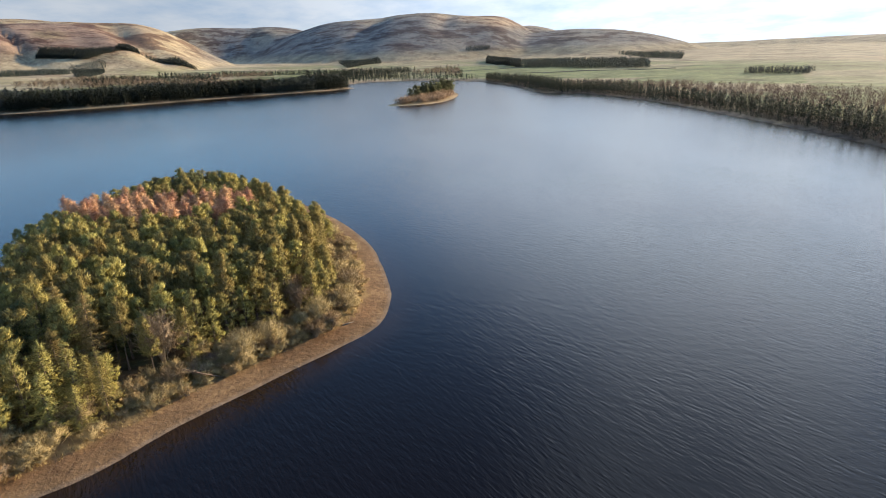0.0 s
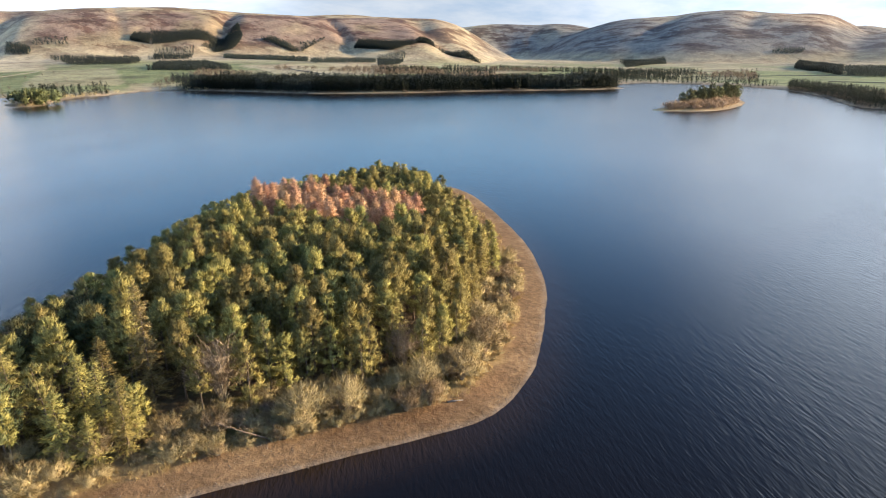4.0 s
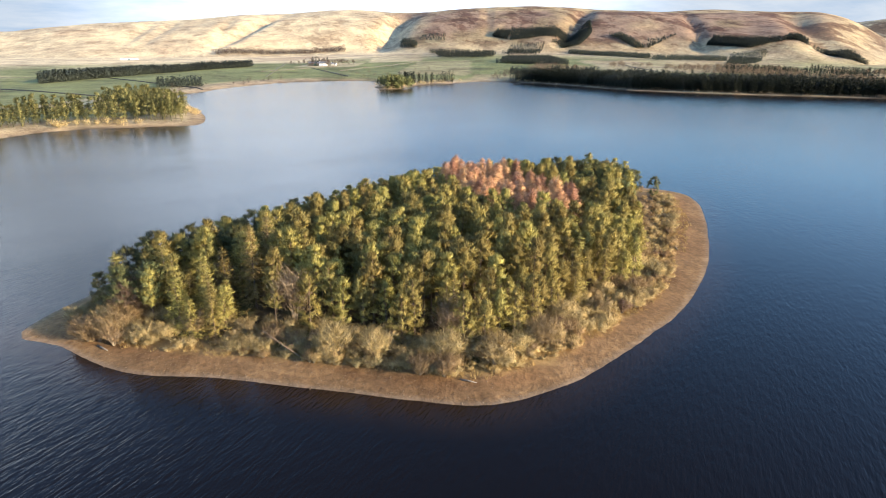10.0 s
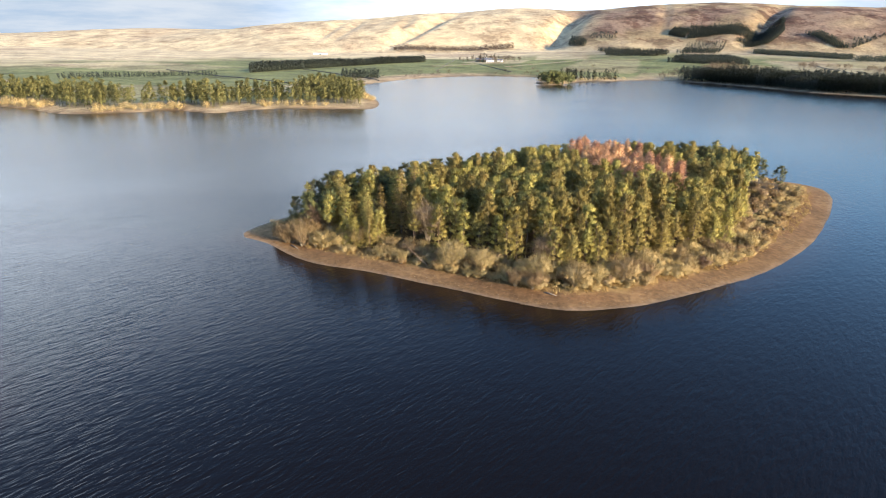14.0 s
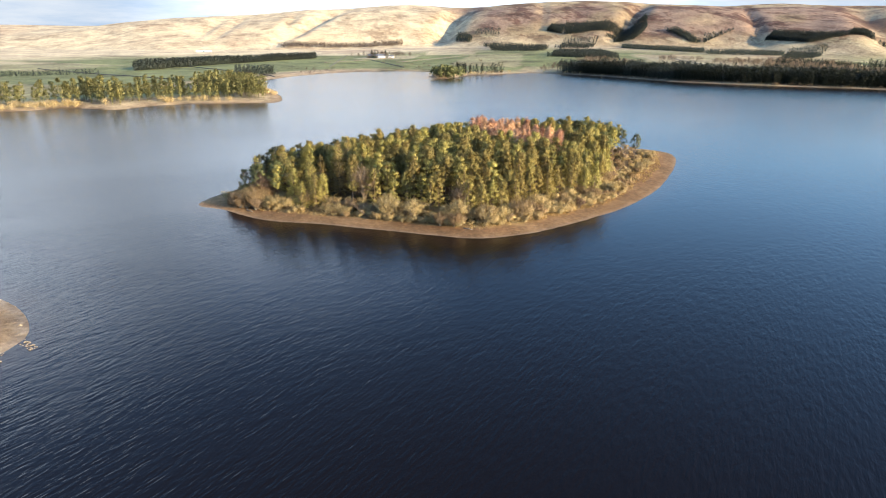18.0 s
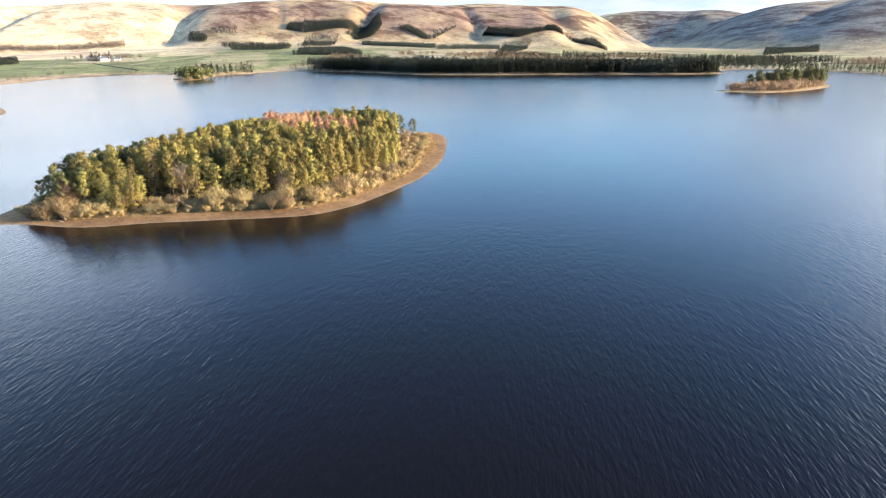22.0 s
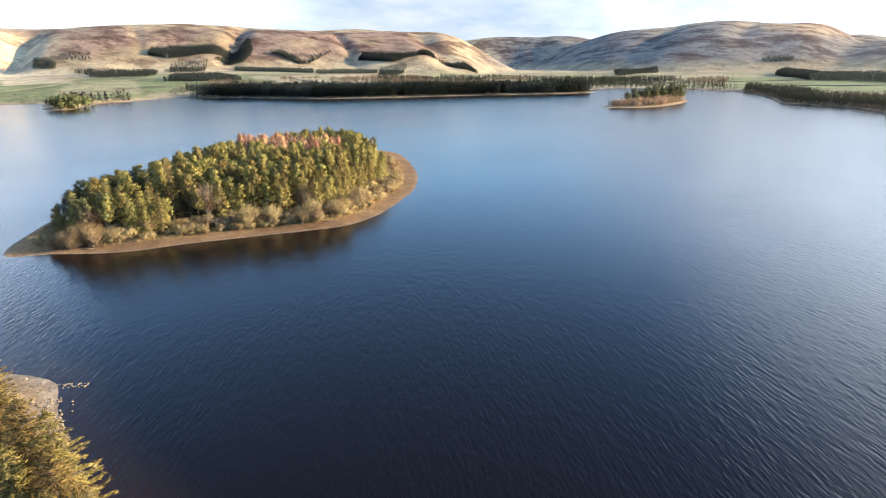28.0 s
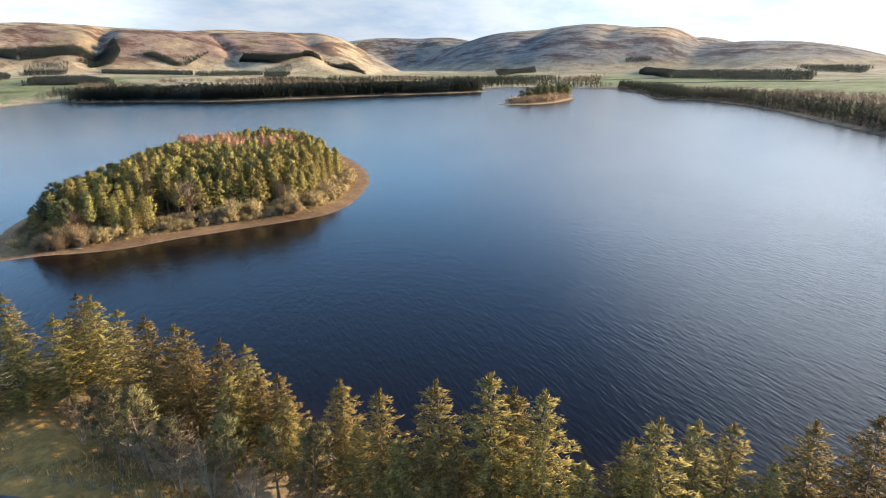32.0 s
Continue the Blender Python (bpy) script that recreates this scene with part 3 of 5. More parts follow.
# ---------------------------------------------------------------- ground, water, islands
def land_cover(x, y, z, d):
    """Moor grass, heather, improved fields and shore by place; cloud shade is painted on the southern hills."""
    rx, ry = x - CENTRE[0], y - CENTRE[1]
    r, bearing = np.hypot(rx, ry), np.degrees(np.arctan2(rx, ry))
    c = np.zeros(x.shape + (3,)) + np.array((0.37, 0.30, 0.185))
    # pale western straw grass, lightened beyond its own tone for the full sun
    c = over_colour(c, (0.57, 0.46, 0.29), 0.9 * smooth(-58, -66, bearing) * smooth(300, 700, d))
    c = over_colour(c, (0.36, 0.245, 0.155), 0.55 * smooth(0.25, 0.8, fbm(x, y * 1.6, 420, 5, 31)))
    moor = smooth(-64, -61, bearing + 2.0 * fbm(x, y, 300, 3, 32)) * smooth(-24, -31, bearing)
    heather = moor * smooth(62, 92, z + 12 * fbm(x, y, 180, 4, 34)) * (0.45 + 0.55 * smooth(-0.5, 0.3, fbm(x, y, 260, 5, 33)))
    c = over_colour(c, (0.205, 0.140, 0.105), 0.92 * heather)
    c = over_colour(c, (0.33, 0.26, 0.158), moor * smooth(175, 198, z + 9 * fbm(x, y, 150, 3, 37)) * 0.85)
    c = over_colour(c, (0.35, 0.275, 0.165), moor * smooth(0.35, 0.75, fbm(x, y, 170, 4, 36)) * smooth(50, 110, z) * 0.6)
    # bearing past -24: cloud shade and haze put into the moor's colour
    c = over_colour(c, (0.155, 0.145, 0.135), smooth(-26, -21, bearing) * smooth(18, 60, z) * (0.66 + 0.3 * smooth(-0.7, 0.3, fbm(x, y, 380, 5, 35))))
    # warm sunlit patch painted near the crest of the big southern hill
    c = over_colour(c, (0.40, 0.29, 0.18), np.exp(-((bearing - 2.5) / 3.5) ** 2) * smooth(120, 170, z) * smooth(-0.3, 0.4, fbm(x, y, 300, 4, 38)) * 0.8)
    c = over_colour(c, (0.22, 0.19, 0.09), moor * smooth(0.2, 0.7, fbm(x, y, 160, 4, 29)) * smooth(40, 70, z) * 0.4)
    c = over_colour(c, (0.25, 0.205, 0.125), smooth(-22, -12, bearing) * smooth(60, 30, z) * smooth(300, 600, r) * (0.6 + 0.4 * smooth(-0.3, 0.4, fbm(x, y, 300, 4, 39))))
    # fields: long strips between walls and hedges, greener near the loch
    u, v = (x * 0.86 - y * 0.51) / 210 + 0.15 * fbm(x, y, 500, 2, 41), (x * 0.51 + y * 0.86) / 130 + 0.15 * fbm(x, y, 500, 2, 42)
    pick = hash01(np.floor(u), np.floor(v), 7)
    field = smooth(26, 60, d) * smooth(820, 520, d + 160 * fbm(x, y, 400, 3, 44)) * smooth(60, 40, z)
    field = field * (1 - 0.65 * smooth(28, 44, bearing))
    field = np.maximum(field, smooth(-70, -66, bearing) * smooth(-52, -55, bearing) * smooth(960, 1000, r) * smooth(1330, 1290, r))
    field = np.maximum(field, 0.8 * smooth(-34, -26, bearing) * smooth(14, 6, bearing) * smooth(40, 90, d) * smooth(1250, 900, d) * smooth(34, 22, z))
    green = np.where(pick > 0.45, 1.0, np.where(pick > 0.2, 0.6, 0.25))
    c = over_colour(c, (0.150, 0.166, 0.066), field * green * 0.95)
    c = over_colour(c, (0.15, 0.13, 0.085), smooth(14, 22, d) * smooth(40, 28, d) * 0.6 * (r > 150))
    # near bank: mossy grass under the trees
    c = over_colour(c, (0.24, 0.145, 0.045), (r < 150) * smooth(9, 14, d))
    c = over_colour(c, (0.17, 0.14, 0.04), (r < 150) * smooth(0.1, 0.6, fbm(x, y, 9, 4, 45)) * smooth(10, 15, d) * 0.4)
    c = over_colour(c, (0.32, 0.235, 0.14), smooth(14, 7, d))
    c = over_colour(c, (0.16, 0.13, 0.09), smooth(14, 7, d) * (r > 300) * smooth(-0.5, 0.3, fbm(x, y, 45, 3, 46)) * (bearing > -58) * 0.85)
    c = over_colour(c, (0.30, 0.25, 0.19), (r < 300) * smooth(3.0, 0.6, d) * 0.7)
    return over_colour(c, (0.05, 0.032, 0.018), smooth(0.25, -1.2, d))


bearings = np.radians(np.concatenate([np.arange(-118, 48, 0.34), np.arange(48, 242, 1.6)]))
radii = np.concatenate([[0.0], 0.9 * 1.0285 ** np.arange(0, 306)])
radii = np.concatenate([radii[radii < 4780], [4800.0]])
br, rr = np.meshgrid(bearings, radii)
gx, gy = CENTRE[0] + rr * np.sin(br), CENTRE[1] + rr * np.cos(br)
gd = lake_distance(gx, gy)
gz = land_height(gx, gy, gd)
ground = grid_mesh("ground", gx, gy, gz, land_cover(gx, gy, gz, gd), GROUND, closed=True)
ground.data.attributes.new("hill", "FLOAT", "POINT").data.foreach_set("value", (smooth(25, 80, gz) * (0.3 + 0.7 * smooth(-66, -56, np.degrees(br)))).astype(np.float32).ravel())
tagged(ground, "moorland, green fields and stony shore rising to rounded brown hills", "ground", kind="structure")


def water_sheet():
    """One level sheet, finer round the island, with the peat-brown shallows marked by distance from the shore."""
    xs = np.concatenate([np.linspace(-1000, -145, 24), np.arange(-140, 62, 1.6), np.linspace(66, 330, 12)])
    ys = np.concatenate([np.linspace(-520, -8, 12), np.arange(-4, 252, 1.6), np.linspace(258, 1250, 26)])
    x, y = np.meshgrid(xs, ys)
    ob = grid_mesh("water", x, y, x * 0.0, np.zeros(x.shape + (3,)), WATER)
    out = np.minimum(-inside_distance(x, y, ISLAND), -lake_distance(x, y))
    mark = smooth(9, 0.3, out) * (0.75 + 0.25 * fbm(x, y, 12, 3, 58))
    ob.data.attributes.new("shallow", "FLOAT", "POINT").data.foreach_set("value", mark.astype(np.float32).ravel())
    return ob


water = water_sheet()
tagged(water, "dark peaty loch water with fine wind ripples", "water", kind="structure")


ISLE_FIELDS = {}


def island_ground(name, ring, cell, label, bank, top, shore):
    lo, hi = ring.min(0) - 14, ring.max(0) + 14
    xs, ys = np.arange(lo[0], hi[0], cell), np.arange(lo[1], hi[1], cell)
    x, y = np.meshgrid(xs, ys)
    z, d = island_height(x, y, ring, bank, top)
    bank = bank + (2.2 * smooth(150, 185, y) * smooth(-88, -70, x) if ring is ISLAND else 0.0)
    c = np.zeros(x.shape + (3,)) + np.array((0.11, 0.075, 0.038))
    c = over_colour(c, (0.27, 0.145, 0.06), smooth(bank + 5, bank + 1, d) * smooth(40, 55, y) * smooth(82, 70, y))
    c = over_colour(c, (0.30, 0.20, 0.085), smooth(bank + 7, bank + 1, d))
    c = over_colour(c, (0.12, 0.13, 0.04), smooth(0.1, 0.6, fbm(x, y, 8, 3, 51)) * smooth(bank, bank + 5, d) * 0.6)
    c = over_colour(c, shore, smooth(bank + 1.5, bank - 1.0, d + 1.2 * fbm(x, y, 5, 3, 52)))
    c = over_colour(c, (0.22, 0.115, 0.05), smooth(bank + 1, bank - 1.5, d) * smooth(bank - 5, bank - 2, d) * 0.55 * smooth(-0.3, 0.5, fbm(x, y, 14, 3, 53)))
    c = over_colour(c, (0.28, 0.215, 0.15), smooth(1.2, 0.3, d) * 0.6)
    c = over_colour(c, (0.05, 0.030, 0.016), smooth(0.15, -1.0, d))
    ob = grid_mesh(name, x, y, z, c, GROUND)
    ISLE_FIELDS[len(ring)] = (xs, ys, z, d)
    tagged(ob, label, "island", kind="structure")
    return ob


island_ground("island_large", ISLAND, 1.0, "wooded loch island ringed by a bare brown shingle shore", 6.2, 2.8, (0.215, 0.130, 0.062))
island_ground("island_small", ISLET, 2.5, "low rough islet with a pale sandy rim", 8.0, 3.0, (0.34, 0.25, 0.14))


def ground_at(x, y):
    return float(np.asarray(land_height(np.array([float(x)]), np.array([float(y)])))[0])


def island_at(x, y, ring=ISLAND, bank=6.2, top=2.8):
    """Height and distance from the shore, read between the corners of the island's grid."""
    xs, ys, z, d = ISLE_FIELDS[len(ring)]
    u, v = (x - xs[0]) / (xs[1] - xs[0]), (y - ys[0]) / (ys[1] - ys[0])
    i, j = int(min(max(u, 0), len(xs) - 2)), int(min(max(v, 0), len(ys) - 2))
    u, v = min(max(u - i, 0), 1), min(max(v - j, 0), 1)
    return tuple(float((q[j, i] * (1 - u) + q[j, i + 1] * u) * (1 - v) + (q[j + 1, i] * (1 - u) + q[j + 1, i + 1] * u) * v) for q in (z, d))


# ---------------------------------------------------------------- plants


def blades(rng, centres, heads, count, length, width, spread, up=0.0, level=1.0, hubs=None):
    """Narrow three-cornered sprays, `count` from each centre, scattered about its heading; hubs collects the centres."""
    n = len(centres) * count
    c, h = np.repeat(centres, count, 0), np.repeat(heads, count, 0)
    way = (h + spread * rng.normal(size=(n, 3)) + np.array((0, 0, up))) * np.array((1, 1, level))
    way /= np.linalg.norm(way, axis=1, keepdims=True) + 1e-9
    out = h + np.array((0, 0, 0.35)) + 0.34 * rng.normal(size=(n, 3))
    side = np.cross(way, out)
    side /= np.linalg.norm(side, axis=1, keepdims=True) + 1e-9
    size = length * rng.uniform(0.6, 1.3, (n, 1))
    root = c + rng.normal(size=(n, 3)) * length * np.array((0.38, 0.38, 0.2))
    half = side * width * rng.uniform(0.6, 1.3, (n, 1)) * 0.5
    if hubs is not None:
        hubs.append(np.repeat(c, 3, 0))
    return np.stack([root - half, root + half, root + way * size], 1).reshape(-1, 3)


def crown_normals(rng, v, hub, near=0.32, wide=0.62, rough=0.2):
    """Shading normals that follow the tufts and the whole crown, as massed needles do; corners are turned to agree."""
    mid = v.reshape(-1, 3, 3).mean(1, keepdims=True)
    def unit(a):
        return a / (np.linalg.norm(a, axis=-1, keepdims=True) + 1e-9)
    low, high = v[:, 2].min(), v[:, 2].max()
    reach = np.percentile(np.hypot(v[:, 0], v[:, 1]), 90)
    around = np.stack([v[:, 0] / reach, v[:, 1] / reach, 0.25 + 0.9 * (v[:, 2] - low) / (high - low) - 0.35], 1)
    nm = near * unit(v - hub + np.array((0, 0, 0.12))) + wide * unit(around) + rough * np.repeat(rng.normal(size=(len(v) // 3, 3)), 3, 0)
    nm = unit(nm)
    t = v.reshape(-1, 3, 3)
    face = np.cross(t[:, 1] - t[:, 0], t[:, 2] - t[:, 0])
    wrong = (face * nm.reshape(-1, 3, 3).mean(1)).sum(1) < 0
    t, m = t.copy(), nm.reshape(-1, 3, 3).copy()
    t[wrong] = t[wrong][:, ::-1]
    m[wrong] = m[wrong][:, ::-1]
    return t.reshape(-1, 3), m.reshape(-1, 3)


def shaded(seed, v, hub=None):
    """Corners with their shading normals beside them, for plants that are joined into one mesh."""
    axis = v * np.array((0, 0, 1.0)) if hub is None else hub
    return np.concatenate(crown_normals(np.random.default_rng(seed), v, axis, 0.4, 0.65, 0.12), 1)


def leafy(name, v, hub, mat, parent, rng, near=0.32, wide=0.62, rough=0.2):
    v, nm = crown_normals(rng, v, hub, near, wide, rough)
    ob = mesh_object(name, v.tolist(), tri_faces(v), mat, parent, smooth_faces=True)
    ob.data.normals_split_custom_set_from_vertices(nm.tolist())
    return ob


def tube(points, radii_, sides=6):
    """A tapered tube through the points."""
    p, verts, faces = np.array(points, float), [], []
    for k in range(len(p)):
        t = p[min(k + 1, len(p) - 1)] - p[max(k - 1, 0)]
        t = t / (np.linalg.norm(t) + 1e-9)
        u = np.cross(t, (0.31, 0.95, 0.11)); u /= np.linalg.norm(u) + 1e-9
        v = np.cross(t, u)
        for s in range(sides):
            a = 2 * math.pi * s / sides
            verts.append(tuple(p[k] + radii_[k] * (math.cos(a) * u + math.sin(a) * v)))
    for k in range(len(p) - 1):
        for s in range(sides):
            a, b = k * sides + s, k * sides + (s + 1) % sides
            faces.append((a, b, b + sides, a + sides))
    faces.append(tuple(range(sides))[::-1])
    faces.append(tuple(len(verts) - sides + s for s in range(sides)))
    return verts, faces


def joined_tubes(list_of):
    verts, faces = [], []
    for v, f in list_of:
        o = len(verts)
        verts += v
        faces += [tuple(i + o for i in q) for q in f]
    return verts, faces


def tri_faces(v):
    return [tuple(r) for r in np.arange(len(v)).reshape(-1, 3).tolist()]


def tree_thing(name, label, category, group, trunk, crown, bark, leaves, hub, rng):
    base = new(name)
    base.empty_display_size = 0.5
    tagged(base, label, category, group)
    mesh_object("trunk", trunk[0], trunk[1], bark, base, smooth_faces=True)
    leafy("crown", crown, hub, leaves, base, rng)
    return base


def trunk_and_limbs(rng, height, radius, tips, bend=0.25, every=1):
    lean = rng.normal(size=2) * bend
    spine = [np.array((lean[0] * (k / 6) ** 2, lean[1] * (k / 6) ** 2, height * k / 6)) for k in range(7)]
    tubes = [tube(spine, [radius * (1 - 0.93 * (k / 6) ** 0.9) * (1.35 if k == 0 else 1) for k in range(7)], 6)]
    for tip in tips[::every]:
        f = max(0.05, min(0.97, (tip[2] - 0.12 * np.hypot(tip[0], tip[1])) / height))
        root = np.array((lean[0] * f * f, lean[1] * f * f, height * f))
        tubes.append(tube([root, root * 0.45 + tip * 0.55 + np.array((0, 0, -0.08)), tip], [0.26 * radius, 0.15 * radius, 0.05 * radius], 3))
    return joined_tubes(tubes)


def pine_parts(rng, height, crown_from, spread_r, clumps, per, length=0.62, width=0.16, taper=0.62, flat=0.0):
    """Scots pine: tufts of needles on upturned limbs, bare stem below."""
    t = np.sort(rng.uniform(0, 1, clumps)) ** 0.9
    if not flat:
        t = (np.floor(t * 9) + 0.5 + rng.uniform(-0.4, 0.4, clumps)) / 9.5
    ang = np.arange(clumps) * 2.4 + rng.normal(size=clumps) * 0.4
    rad = spread_r * ((1 - t) ** taper * (0.55 + 0.45 * np.minimum(1, t * 3))) * rng.uniform(0.3, 1.15, clumps)
    if flat:
        rad = spread_r * np.sqrt(np.clip(1 - (2 * t - 1) ** 2, 0.02, 1)) * rng.uniform(0.3, 1.0, clumps)
    z = height * (crown_from + (1 - crown_from) * t) - 0.1
    c = np.stack([np.cos(ang) * rad, np.sin(ang) * rad, z], 1)
    h = np.stack([np.cos(ang) * 0.7, np.sin(ang) * 0.7, 0.55 + 0.5 * t], 1)
    c[:, :2] += rng.normal(size=2) * 0.25 * spread_r * (t[:, None] - 0.3)
    hubs = []
    leaves = blades(rng, c, h, per, length, width, 0.62, 0.3, 1.0, hubs)
    top = blades(rng, np.array([(0, 0, height - 0.8), (0.3, 0, height - 0.6), (-0.2, 0.2, height - 1.1)]), np.array([(0, 0, 1.0)] * 3), per, length, width, 0.8, 0.2, 1.0, hubs)
    return c, np.concatenate([leaves, top]), np.concatenate(hubs)


def spruce_parts(rng, height, crown_from, spread_r, whorls, arms, per, length=0.5, width=0.14, droop=0.25, level=0.6):
    """Spruce: whorls of level or drooping boughs with sprays along both sides."""
    centres, heads, tips = [], [], []
    for k in range(whorls):
        f = (k + rng.uniform(-0.3, 0.3)) / whorls
        z, reach = height * (crown_from + (1 - crown_from) * f), spread_r * (1 - f) ** 0.8 + 0.12
        for s in range(arms):
            a, r = 2 * math.pi * (s + rng.uniform(-0.35, 0.35)) / arms + k * 1.1, reach * rng.uniform(0.6, 1.15)
            tip = np.array((math.cos(a) * r, math.sin(a) * r, z - droop * r + 0.1 * r * r / spread_r))
            tips.append(tip)
            steps = max(2, int(r / 0.42))
            for q in range(steps):
                w = (q + 0.8) / steps
                centres.append((tip[0] * w, tip[1] * w, z + (tip[2] - z) * w))
                heads.append((math.cos(a) * 0.8, math.sin(a) * 0.8, 0.12))
    centres, heads = np.array(centres), np.array(heads)
    hubs = []
    leaves = blades(rng, centres, heads, per, length, width, 0.5, 0.05, level, hubs)
    top = blades(rng, np.array([(0, 0, height - 0.7), (0, 0, height - 0.35), (0, 0, height - 0.05)]), np.array([(0, 0, 1.0)] * 3), per * 2, length * 0.8, width * 0.8, 0.42, 0.4, 1.0, hubs)
    return np.array(tips), np.concatenate([leaves, top]), np.concatenate(hubs)


def make_pine(seed, name="pine_tree", label="tall Scots pine with bare lower stem and olive needle tufts", group="island pines", leaves=None, **k):
    rng = np.random.default_rng(seed)
    spec = dict(height=13.5, crown_from=0.42, spread_r=2.0, clumps=58, per=56, length=0.72, width=0.115)
    spec.update(k)
    tips, crown, hub = pine_parts(rng, **spec)
    return tree_thing(name, label, "pine", group, trunk_and_limbs(rng, spec["height"] - 0.3, 0.17, tips, 0.3, 2), crown, BARK, leaves or PINE, hub, rng)


def make_spruce(seed, name="spruce_tree", label="dense spruce with layered yellow-green boughs", group="spruces", leaves=None, **k):
    rng = np.random.default_rng(seed)
    spec = dict(height=14.0, crown_from=0.12, spread_r=2.6, whorls=15, arms=7, per=5)
    spec.update(k)
    tips, crown, hub = spruce_parts(rng, **spec)
    return tree_thing(name, label, "spruce", group, trunk_and_limbs(rng, spec["height"] - 0.2, 0.2, tips, 0.2, 3), crown, BARK, leaves or SPRUCE, hub, rng)


def make_larch(seed, height=13.0):
    rng = np.random.default_rng(seed)
    tips, crown, hub = spruce_parts(rng, height, 0.18, 3.0, 16, 9, 12, 0.75, 0.085, -0.22)
    return tree_thing("larch_tree", "bare winter larch with pinkish brown twigs", "larch", "larches", trunk_and_limbs(rng, height - 0.2, 0.16, tips, 0.2, 2), crown, BARK, LARCH, hub, rng)


def make_bush(seed, height=3.2, spread_r=2.0, name="willow_bush", label="bare straw-coloured willow bush with dense thin twigs", leaves=None, group="willow bushes", stems=22, per=15):
    rng = np.random.default_rng(seed)
    tubes, centres, heads = [], [], []
    for s in range(stems):
        a, r, top = rng.uniform(0, 6.283), spread_r * math.sqrt(rng.uniform(0.03, 1)), height * rng.uniform(0.55, 1.0)
        tip = np.array((math.cos(a) * r, math.sin(a) * r, top * (1.05 - 0.35 * (r / spread_r) ** 2)))
        mid = tip * np.array((0.4, 0.4, 0.55))
        tubes.append(tube([(0.1 * math.cos(a), 0.1 * math.sin(a), -0.1), mid, tip], [0.05, 0.035, 0.012], 3))
        for w in (0.45, 0.62, 0.78, 0.92, 1.0):
            centres.append(mid * (1 - w) + tip * w if w > 0.5 else mid)
            heads.append((math.cos(a) * 0.6, math.sin(a) * 0.6, 0.75))
    hubs = []
    twigs = blades(rng, np.array(centres), np.array(heads), per, height * 0.25, 0.06, 0.62, 0.1, 1.0, hubs)
    base = new(name)
    base.empty_display_size = 0.4
    tagged(base, label, "bush", group)
    v, f = joined_tubes(tubes)
    mesh_object("frame", v, f, PALE_BARK, base)
    leafy("spray", twigs, hubs[0], leaves or TWIG, base, rng, 0.3, 0.5, 0.42)
    return base


def stand(ob, x, y, z, turn=0.0, size=1.0, tall=None, tilt=0.0):
    return Matrix.Translation((x, y, z)) @ Euler((radians(tilt), 0, radians(turn))).to_matrix().to_4x4() @ Matrix.Diagonal((size, size, tall or size, 1))


def settle(kinds, used, x, y, z, rng, size=1.0, tall=None, tilt=0.0):
    """Place the next tree of these kinds: the pattern itself first, copies after that."""
    k = int(rng.integers(len(kinds)))
    turn = rng.uniform(0, 360)
    if k not in used:
        used.add(k)
        kinds[k].matrix_basis = stand(None, x, y, z, turn)
        return kinds[k]
    return copy_thing(kinds[k], stand(None, x, y, z, turn, size, tall, tilt))


def scatter_mesh(name, patterns, places, mat, label, category):
    """ONE mesh of many plants: each place is x, y, z, size, turn; patterns are arrays of corners of triangles."""
    chunks, turned = [], []
    for k, (x, y, z, size, turn) in enumerate(places):
        p = patterns[k % len(patterns)]
        if p.shape[1] == 6:
            c, s = math.cos(turn), math.sin(turn)
            turned.append(np.stack([p[:, 3] * c - p[:, 4] * s, p[:, 3] * s + p[:, 4] * c, p[:, 5]], 1))
        c, s = math.cos(turn) * size, math.sin(turn) * size
        chunks.append(np.stack([x + p[:, 0] * c - p[:, 1] * s, y + p[:, 0] * s + p[:, 1] * c, z + p[:, 2] * size], 1))
    v = np.concatenate(chunks).astype(np.float32)
    me = bpy.data.meshes.new(name)
    n = len(v)
    me.vertices.add(n); me.vertices.foreach_set("co", v.ravel())
    me.loops.add(n); me.loops.foreach_set("vertex_index", np.arange(n, dtype=np.int32))
    me.polygons.add(n // 3); me.polygons.foreach_set("loop_start", np.arange(0, n, 3, dtype=np.int32))
    me.polygons.foreach_set("loop_total", np.full(n // 3, 3, np.int32))
    me.update(calc_edges=True)
    if turned:
        me.polygons.foreach_set("use_smooth", np.ones(n // 3, bool))
        me.normals_split_custom_set_from_vertices(np.concatenate(turned).astype(np.float32))
    me.materials.append(mat)
    ob = new(name, me)
    return tagged(ob, label, category, kind="stuff")


def stem_tris(height, radius):
    out = []
    for s in range(3):
        a, b = 2.094 * s, 2.094 * (s + 1)
        out += [(math.cos(a) * radius, math.sin(a) * radius, -0.3), (math.cos(b) * radius, math.sin(b) * radius, -0.3), (0, 0, height)]
    return np.array(out)


# ---------------------------------------------------------------- the large island
rng = np.random.default_rng(5)
PINES = [make_pine(100 + k, height=h, crown_from=f, spread_r=r) for k, (h, f, r) in enumerate([(13.4, 0.36, 2.9), (14.2, 0.40, 2.7), (12.4, 0.32, 3.1), (13.6, 0.38, 2.6), (12.8, 0.34, 3.1), (14.6, 0.42, 2.5), (12.0, 0.34, 2.9)])]
EDGE_PINES = [make_pine(120 + k, height=h, crown_from=f, spread_r=r, clumps=60, per=38, label="pine at the wood's edge, leafy almost to the ground") for k, (h, f, r) in enumerate([(12.4, 0.10, 2.8), (10.8, 0.14, 2.6)])]
